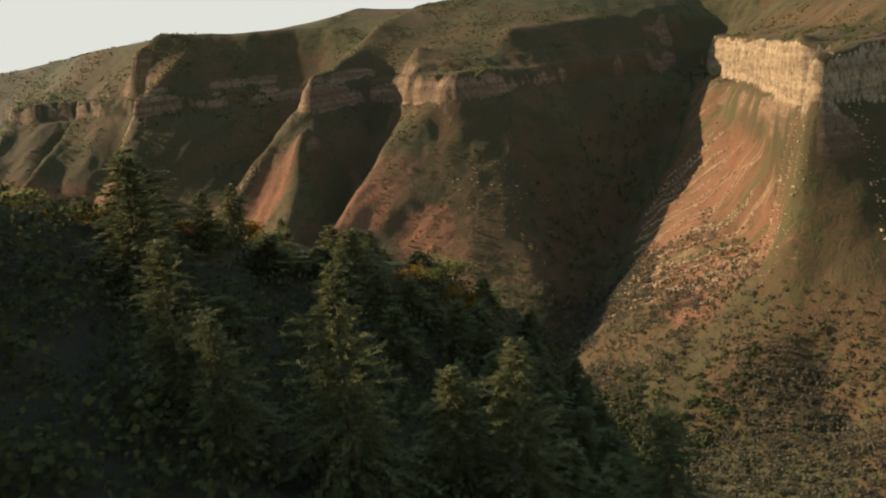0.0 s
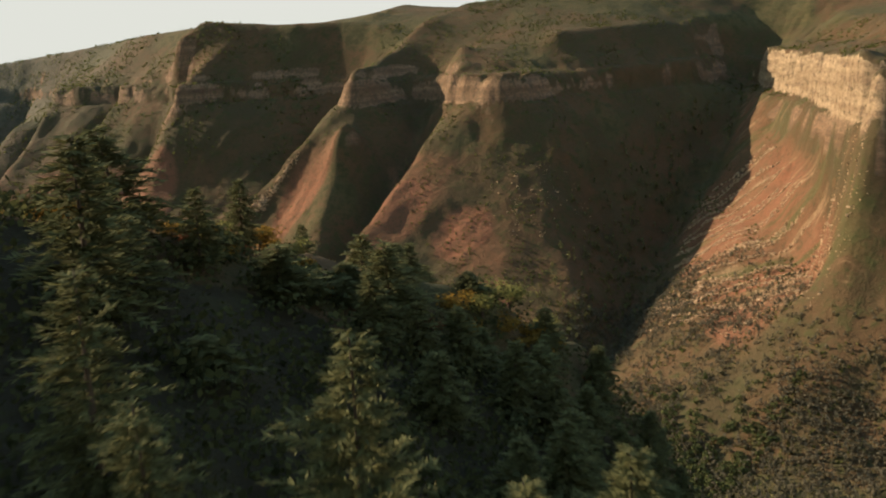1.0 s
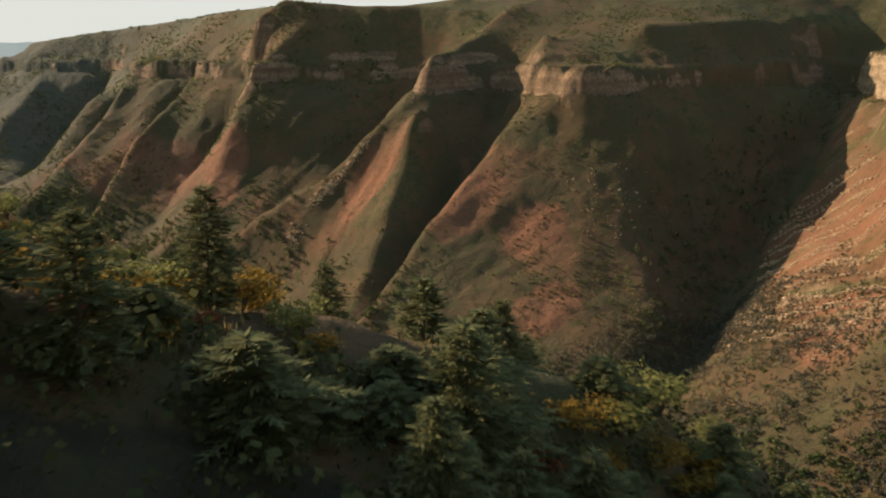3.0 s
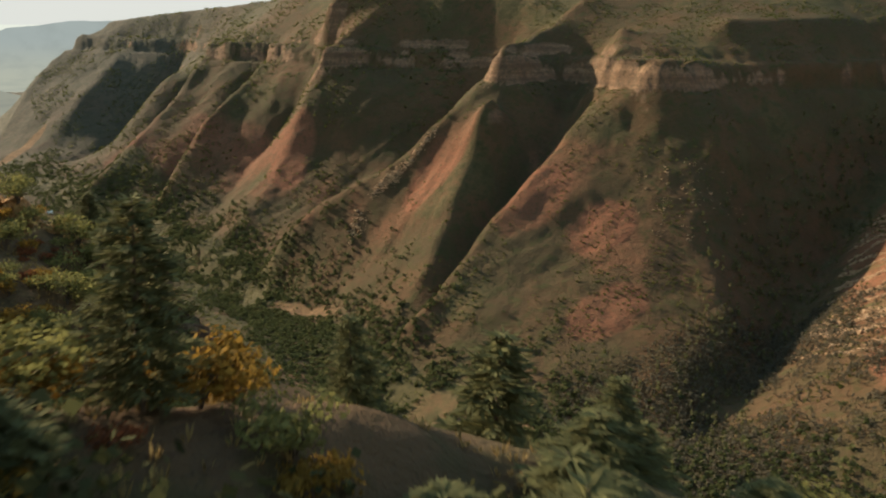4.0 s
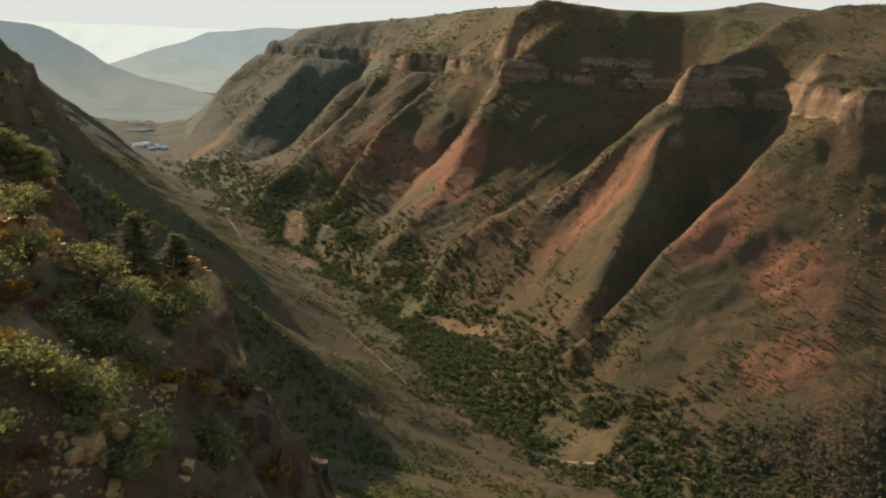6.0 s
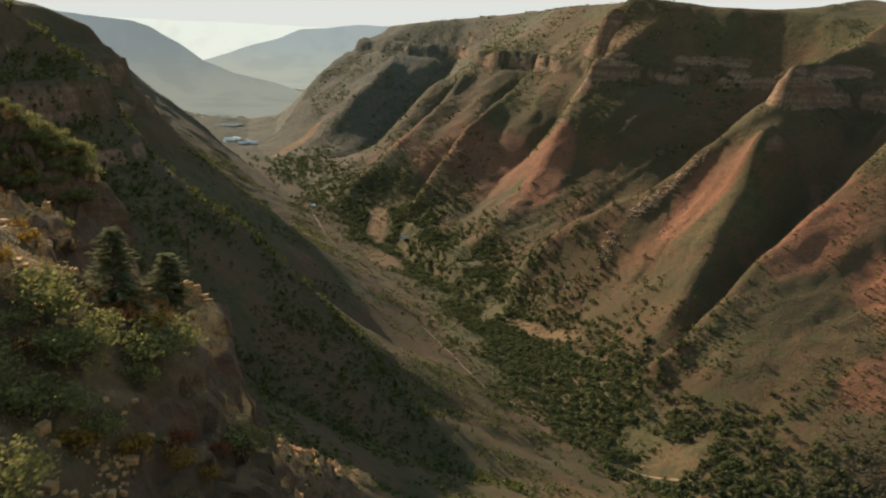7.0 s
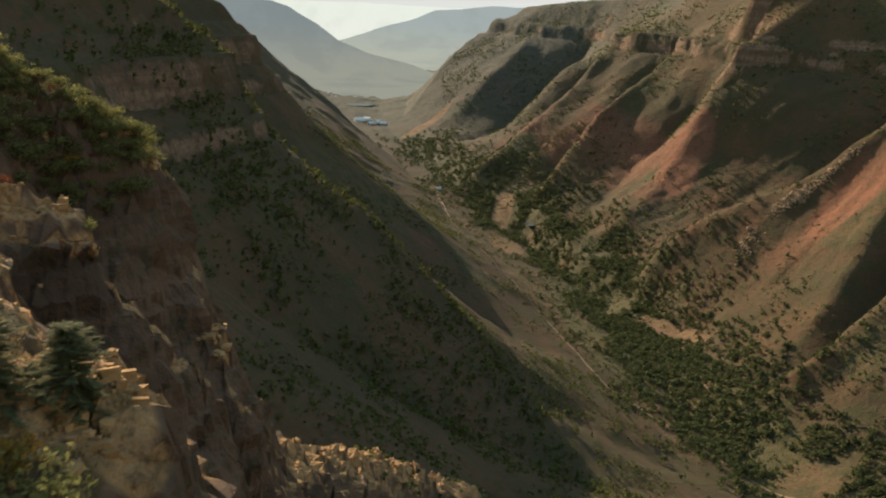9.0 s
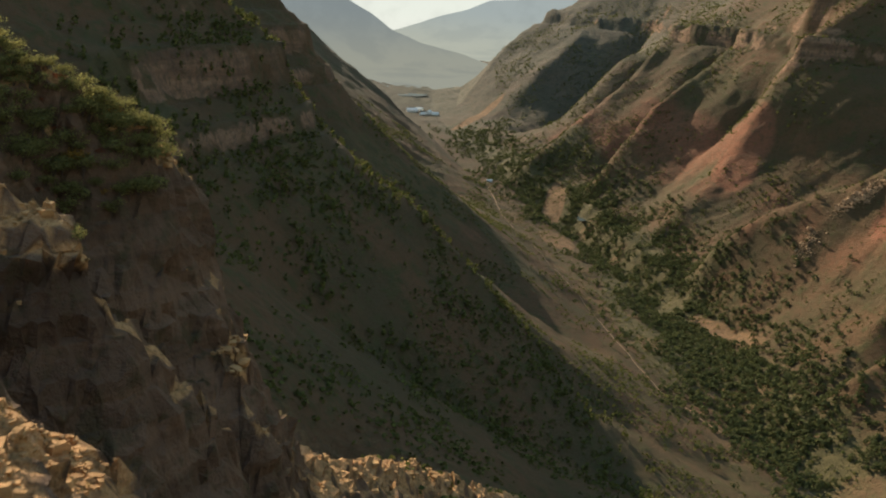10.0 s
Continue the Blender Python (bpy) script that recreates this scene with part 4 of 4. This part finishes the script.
def stuff(name, v, f, material, label, category):
    return tagged(new(name, mesh_of(name, v, f, material)), label, category, kind="stuff")


v, f = clusters(scatter(76000, 0, 640, 420, 2350, belt), 2.7, 2.5, 24, 1.0)
stuff("riverside_trees", v, f, WOODS, "dense green riverside trees along the valley floor", "trees")


def dense(x, y):
    z = on_ground(x, y)
    return 0.95 * step(fractal(x, y, 70, 83, 3), -0.6, 0.1) * (1 - step(z, 110, 190)) * step(off_river(x, y), -30, 20) * step(780 - y, 0, 100)


v, f = clusters(scatter(24000, 460, 820, 150, 740, dense), 1.3, 2.6, 13, 0.72)
stuff("lower_woods", v, f, TWIGS, "mixed dark trees on the lower fan", "trees")


def gully(x, y):
    z = on_ground(x, y)
    d = np.abs(y - np.interp(x, (560, 793, 1020, 1230), (640, 790, 905, 970)))
    return 0.7 * np.exp(-((d / 45) ** 2)) * (1 - step(z, 250, 320))


v, f = clusters(scatter(5000, 540, 1260, 560, 1020, gully), 1.3, 4.2, 18, 1.0)
stuff("gully_conifers", v, f, NEEDLES, "dark conifers crowded in the shaded gully", "trees")


def spur(x, y):
    z = on_ground(x, y)
    d = y - np.interp(x, (-160, -56, 17, 135, 300), (860, 905, 898, 858, 815))
    crest = np.exp(-((d / 7) ** 2))
    face = 0.45 * step(-d, 0, 30) * step(fractal(x, y, 30, 89, 3), -0.5, 0.3)
    return np.maximum(crest * step(fractal(x, y, 14, 90, 2), -0.4, 0.2), face) * step(z, 60, 120) * (1 - step(z, 400, 430))


v, f = clusters(scatter(6500, -150, 270, 690, 920, spur), 1.2, 3.0, 14, 0.9)
stuff("spur_conifers", v, f, OLIVE, "dark conifers scattered over the shaded spur", "trees")


def thin(x, y):
    z = on_ground(x, y)
    flat = 1 - step(np.hypot(on_ground(x + 4, y) - z, on_ground(x, y + 4) - z) / 4, 0.9, 1.3)
    return flat * step(fractal(x, y, 45, 85, 4), -0.25, 0.35) * (0.35 + 0.65 * step(z, 40, 90))


v, f = clusters(scatter(42000, 380, 1250, 350, 1500, thin), 1.0, 0.8, 5, 0.8)
stuff("slope_scrub", v, f, OLIVE, "low olive scrub dotted over the far slopes", "shrubs")
v, f = clusters(scatter(56000, -90, 420, 420, 1900, thin), 1.3, 0.9, 4, 0.9)
stuff("near_slope_scrub", v, f, OLIVE, "low olive scrub on the near slope", "shrubs")


def distant(x, y):
    return step(fractal(x, y, 60, 86, 4), -0.3, 0.35) * step(on_ground(x, y), 70, 110)


v, f = clusters(scatter(20000, 180, 800, 1450, 2750, distant), 1.8, 1.2, 4, 1.3)
stuff("distant_slope_scrub", v, f, OLIVE, "dark scrub dotted over the distant spurs", "shrubs")


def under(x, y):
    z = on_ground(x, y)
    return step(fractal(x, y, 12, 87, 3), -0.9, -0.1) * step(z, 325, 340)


# undergrowth in the shade-darkened leaf colour
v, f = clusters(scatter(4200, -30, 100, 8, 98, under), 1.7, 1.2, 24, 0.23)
stuff("undergrowth", v, f, DEEP, "tangled undergrowth below the firs, shade put into its colour", "shrubs")


def boxes(centres, sizes):
    """Angular stones as one set of quads."""
    n = len(centres)
    corner = np.array([(x, y, z) for x in (-1, 1) for y in (-1, 1) for z in (-1, 1)], float)
    shape = corner * (1 + 0.35 * rng.uniform(-1, 1, (n, 8, 3))) * sizes[:, None, None] * np.array((0.6, 0.5, 0.42)) * rng.uniform(0.6, 1.3, (n, 1, 3))
    a = rng.uniform(0, 6.28, n)
    c, s = np.cos(a)[:, None], np.sin(a)[:, None]
    x, y = shape[..., 0] * c - shape[..., 1] * s, shape[..., 0] * s + shape[..., 1] * c
    v = np.stack([x, y, shape[..., 2]], -1) + centres[:, None]
    faces = np.array(((0, 1, 3, 2), (4, 6, 7, 5), (0, 4, 5, 1), (2, 3, 7, 6), (0, 2, 6, 4), (1, 5, 7, 3)))
    return v.reshape(-1, 3), (faces[None] + 8 * np.arange(n)[:, None, None]).reshape(-1, 4)


def rib(x, y, length, number, wide, heading=None):
    """Stones strewn down the fall line."""
    out, gone, pace = [], 0.0, 6.0
    while gone < length:
        e = 8.0
        gx = float(base(np.array(x + e), np.array(y)) - base(np.array(x - e), np.array(y)))
        gy = float(base(np.array(x), np.array(y + e)) - base(np.array(x), np.array(y - e)))
        if heading:
            gx, gy = -heading[0], -heading[1]
        n = math.hypot(gx, gy) + 1e-6
        x, y, gone = x - pace * gx / n, y - pace * gy / n, gone + pace
        if abs(y - float(np.interp(x, (560, 680, 793, 914, 1020, 1130, 1230), (620, 680, 747, 812, 845, 885, 940)))) < 28:
            break
        for _ in range(rng.poisson(number * pace / length)):
            out.append((x + rng.normal(0, wide), y + rng.normal(0, wide), rng.gamma(2.0, 0.32) + 0.35))
    return out


stones = []
for k in range(19):
    t = 0.30 + 0.70 * (k + rng.uniform(-0.3, 0.3)) / 18
    start = rng.uniform(24, 50)
    stones += rib(1130 - 385 * t - 0.68 * start, 800 - 352 * t + 0.73 * start, rng.uniform(120, 290), int(rng.integers(500, 1100)), rng.choice((0.6, 0.9, 1.3)), (-0.04 + rng.normal(0, 0.03), 0.99))
for k in range(7):
    t = rng.uniform(0.6, 0.95)
    start = rng.uniform(60, 150)
    stones += rib(1130 - 385 * t - 0.68 * start, 800 - 352 * t + 0.73 * start, rng.uniform(50, 120), 330, rng.uniform(3.0, 7.0), (-0.04, 0.99))
for k in range(26):
    t = rng.uniform(0, 1)
    stones += rib(722 + 70 * t + rng.normal(0, 10), 440 + 66 * t + rng.normal(0, 10), rng.uniform(40, 110), 46, rng.uniform(2.0, 5.0))
for k in range(9):
    stones += rib(800 - 9 * k, 905 + rng.normal(0, 14), rng.uniform(40, 90), 16, 4.0)
for x0, y0, x1, y1, n, wide in ((590, 1188, 545, 1200, 220, 1.8), (545, 1200, 512, 1212, 420, 3.4), (478, 1200, 486, 1206, 130, 6.0)):
    t = rng.uniform(0, 1, n)
    stones += list(zip(x0 + (x1 - x0) * t + rng.normal(0, wide, n), y0 + (y1 - y0) * t + rng.normal(0, wide, n), rng.gamma(2.0, 0.4, n) + 0.5))
stones = np.array(stones)
v, f = boxes(np.stack([stones[:, 0], stones[:, 1], on_ground(stones[:, 0], stones[:, 1]) + 0.15 * stones[:, 2]], -1), stones[:, 2])
stuff("talus", v, f, PALE, "pale angular stones strewn in ribs down the red slopes", "rocks")


def boulder(seed):
    """An angular sandstone block: a ball cut by planes."""
    r = np.random.default_rng(seed)
    bm = bmesh.new()
    bmesh.ops.create_icosphere(bm, subdivisions=2, radius=1.0)
    planes = r.normal(size=(13, 3))
    planes /= np.linalg.norm(planes, axis=1, keepdims=True)
    depth = r.uniform(0.45, 0.85, 13)
    for v in bm.verts:
        d = np.array(v.co)
        k = min([1.0] + [h / (d @ p) for p, h in zip(planes, depth) if d @ p > 0.05])
        k *= 1 + 0.05 * noise.noise(Vector(d * 3.1 + seed))
        v.co = Vector(d * k * np.array((1.0, 0.8, 0.66)))
    mesh = bpy.data.meshes.new("boulder")
    bm.to_mesh(mesh)
    bm.free()
    mesh.materials.append(STONE)
    return mesh


blocks = [boulder(s) for s in range(6)]
ledges = (((50, 205), (62, 215), 16, 0.5, 1.3), ((60, 219), (54, 241), 26, 0.3, 0.8), ((38, 247), (57, 241), 26, 0.4, 1.0), ((66, 211), (72, 220), 18, 0.7, 1.7), ((72, 220), (82, 241), 20, 0.8, 2.0), ((24, 282), (39, 284), 26, 0.5, 1.5), ((26, 325), (37, 337), 16, 0.5, 1.4), ((36, 336), (53, 322), 24, 0.7, 2.0), ((54, 330), (76, 446), 34, 0.7, 1.9), ((76, 446), (122, 560), 34, 0.8, 2.3), ((44, 150), (60, 195), 16, 0.3, 0.8), ((56, 158), (61, 190), 22, 0.6, 1.3))
for (xa, ya), (xb, yb), count, small, large in ledges:
    small, large = 0.5 * small, 0.8 * large
    for _ in range(count):
        t = rng.uniform()
        s = rng.uniform(small, large)
        x, y = xa + (xb - xa) * t + rng.normal(0, 1.0 * large), ya + (yb - ya) * t + rng.normal(0, 1.0 * large)
        if math.hypot(float(on_ground(x + 0.8, y) - on_ground(x - 0.8, y)), float(on_ground(x, y + 0.8) - on_ground(x, y - 0.8))) / 1.6 > 1.6:
            continue
        ob = new("boulder", blocks[int(rng.integers(0, 6))])
        ob.matrix_basis = Matrix.LocRotScale((x, y, float(on_ground(x, y)) + 0.1 * s), Euler((rng.normal(0, 0.2), rng.normal(0, 0.2), rng.uniform(0, 6.28))), Vector((s, s, s)))
        tagged(ob, "tan sandstone block on the crag's broken ledge", "rock", "blocks on the ledges")


grit = []
for (xa, ya), (xb, yb), count, small, large in ledges:
    n = (60 if large < 1.45 else 26 if large < 2.1 else 14) * count
    t = rng.uniform(0, 1, n)
    grit.append(np.stack([xa + (xb - xa) * t + rng.normal(0, 1.9 * large, n), ya + (yb - ya) * t + rng.normal(0, 1.9 * large, n), 0.26 * large * rng.gamma(1.4, 0.42, n) + 0.10], -1))
grit = np.concatenate(grit)
tilt = np.hypot(on_ground(grit[:, 0] + 0.7, grit[:, 1]) - on_ground(grit[:, 0] - 0.7, grit[:, 1]), on_ground(grit[:, 0], grit[:, 1] + 0.7) - on_ground(grit[:, 0], grit[:, 1] - 0.7)) / 1.4
grit = grit[tilt < 1.25]
v, f = boxes(np.stack([grit[:, 0], grit[:, 1], on_ground(grit[:, 0], grit[:, 1]) + 0.1 * grit[:, 2]], -1), grit[:, 2])
stuff("rubble", v, f, STONE, "broken tan sandstone rubble along the crag edges", "rocks")


def tufts(x0, x1, y0, y1, number, keep):
    spots = scatter(number, x0, x1, y0, y1, keep)
    n, blades = len(spots), 7
    z = on_ground(spots[:, 0], spots[:, 1])
    a = rng.uniform(0, 6.28, (n, blades))
    lean = rng.uniform(0.15, 0.6, (n, blades))
    h = 0.42 * spots[:, 2:3] * rng.uniform(0.6, 1.2, (n, blades))
    foot = np.stack([spots[:, 0:1] + 0.12 * np.cos(a), spots[:, 1:2] + 0.12 * np.sin(a), np.repeat(z[:, None], blades, 1)], -1)
    d = np.stack([np.cos(a) * lean, np.sin(a) * lean, np.ones_like(a)], -1) * h[..., None] / 2
    w = np.stack([-np.sin(a), np.cos(a), 0 * a], -1) * 0.05
    return quads_at((foot + d).reshape(-1, 3), d.reshape(-1, 3), w.reshape(-1, 3))


v, f = tufts(15, 84, 95, 252, 15000, lambda x, y: step(fractal(x, y, 6, 88, 2), -0.3, 0.3) * (np.hypot(on_ground(x + 0.5, y) - on_ground(x - 0.5, y), on_ground(x, y + 0.5) - on_ground(x, y - 0.5)) < 1.2))
stuff("dry_grass", v, f, DRY, "tufts of straw-coloured dry grass on the slopes", "grass")


# ---- valley floor: track, pond, farm ----
def ribbon(name, points, wide, material, label, category, lift=0.35):
    """A strip laid over the ground."""
    px, py = [], []
    for (xa, ya), (xb, yb) in zip(points, points[1:]):
        n = max(2, int(math.hypot(xb - xa, yb - ya) / 6))
        for k in range(n):
            px.append(xa + (xb - xa) * k / n)
            py.append(ya + (yb - ya) * k / n)
    px, py = np.array(px), np.array(py)
    for _ in range(6):
        px[1:-1], py[1:-1] = (px[:-2] + 2 * px[1:-1] + px[2:]) / 4, (py[:-2] + 2 * py[1:-1] + py[2:]) / 4
    px, py = px + 1.5 * waves(px, py, 30, 5), py + 1.5 * waves(px, py, 30, 6)
    tx, ty = np.gradient(px), np.gradient(py)
    n = np.hypot(tx, ty)
    side = np.linspace(-1, 1, 4)[None] * wide / 2
    x, y = px[:, None] - ty[:, None] / n[:, None] * side, py[:, None] + tx[:, None] / n[:, None] * side
    return tagged(sheet(name, x, y, on_ground(x, y) + lift, material, {}), label, category, kind="structure")


def dirt_material():
    m = Mat("track_dirt", 0.95)
    return m.done(m.mix(m.noise(6, 5), (0.270, 0.170, 0.092), (0.180, 0.115, 0.062)), m.noise(1.0), 0.1, 0.4)


DIRT = dirt_material()
ribbon("road", ((466, 640), (465, 699), (447, 749), (414, 791), (367, 847), (335, 898), (307, 959), (289, 1004), (276, 1080), (251, 1233), (215, 1420), (170, 1600), (150, 1800)), 2.4, DIRT, "pale dirt track along the valley floor", "road")


def water_material():
    m = Mat("water", 0.06)
    m.bsdf.inputs["Specular IOR Level"].default_value = 0.5
    return m.done((0.05, 0.075, 0.080), m.noise(3, 3), 0.05, 0.15)


WATER = water_material()


def pool(name, cx, cy, rx, ry, turn, label):
    z = float(np.median(on_ground(cx + rx * np.cos(np.linspace(0, 6, 20)), cy + ry * np.sin(np.linspace(0, 6, 20))))) + 0.4
    a = np.linspace(0, 2 * math.pi, 40, endpoint=False)
    r = 1 + 0.16 * np.sin(2 * a + 1) + 0.1 * np.sin(5 * a)
    c, s = math.cos(radians(turn)), math.sin(radians(turn))
    u, v = rx * r * np.cos(a), ry * r * np.sin(a)
    bm = bmesh.new()
    bm.faces.new([bm.verts.new((cx + c * p - s * q, cy + s * p + c * q, z)) for p, q in zip(u, v)])
    mesh = bpy.data.meshes.new(name)
    bm.to_mesh(mesh)
    bm.free()
    mesh.materials.append(WATER)
    return tagged(new(name, mesh), label, "water", kind="structure")


pool("water_pond", 299, 1652, 8, 22, -10, "small blue pond at the edge of the field")
pool("water_lake", -36, 2755, 36, 48, 0, "pale still pond on the valley floor")


def paint_material(name, color):
    m = Mat(name, 0.6)
    return m.done(m.mix(m.noise(1.5), color, tuple(0.8 * c for c in color)))


WHITE, TIN = paint_material("white_paint", (0.82, 0.79, 0.72)), paint_material("pale_roof", (0.78, 0.75, 0.68))


def farm_building(x, y, turn, long, wide, high):
    """A house with walls, a gabled roof and a door."""
    house = new("farm_building")
    house.matrix_basis = pose(x, y, float(on_ground(x, y)) - 0.2, 0, 0, turn)

    def solid(name, verts, faces, material, label=""):
        mesh = bpy.data.meshes.new(name)
        mesh.from_pydata(verts, [], faces)
        mesh.materials.append(material)
        part(name, mesh, house, label)

    l, w, h, p = long / 2, wide / 2, high, high + 0.35 * wide
    solid("wall", [(-l, -w, 0), (l, -w, 0), (l, w, 0), (-l, w, 0), (-l, -w, h), (l, -w, h), (l, w, h), (-l, w, h), (-l, 0, p), (l, 0, p)], [(0, 1, 5, 4), (2, 3, 7, 6), (0, 4, 8, 7, 3), (1, 2, 6, 9, 5)], WHITE)
    o, q = 0.5, p + 0.12
    solid("roof", [(-l - o, -w - o, h - 0.2), (l + o, -w - o, h - 0.2), (l + o, 0, q), (-l - o, 0, q), (-l - o, w + o, h - 0.2), (l + o, w + o, h - 0.2)], [(0, 1, 2, 3), (3, 2, 5, 4)], TIN, "pale metal roof")
    solid("door", [(-0.6, -w - 0.05, 0.2), (0.6, -w - 0.05, 0.2), (0.6, -w - 0.05, 2.3), (-0.6, -w - 0.05, 2.3)], [(0, 1, 2, 3)], BARK)
    tagged(house, "white farm building with a pale metal roof", "building", "farm buildings")


for x, y, turn, long, wide, high in ((-20, 2492, 20, 26, 12, 5), (-2, 2520, -30, 18, 10, 4), (22, 2488, 75, 22, 11, 5), (38, 2480, 10, 16, 9, 4), (8, 2462, 40, 14, 8, 4), (153, 1836, 30, 9, 6, 3)):
    farm_building(x, y, turn, long, wide, high)
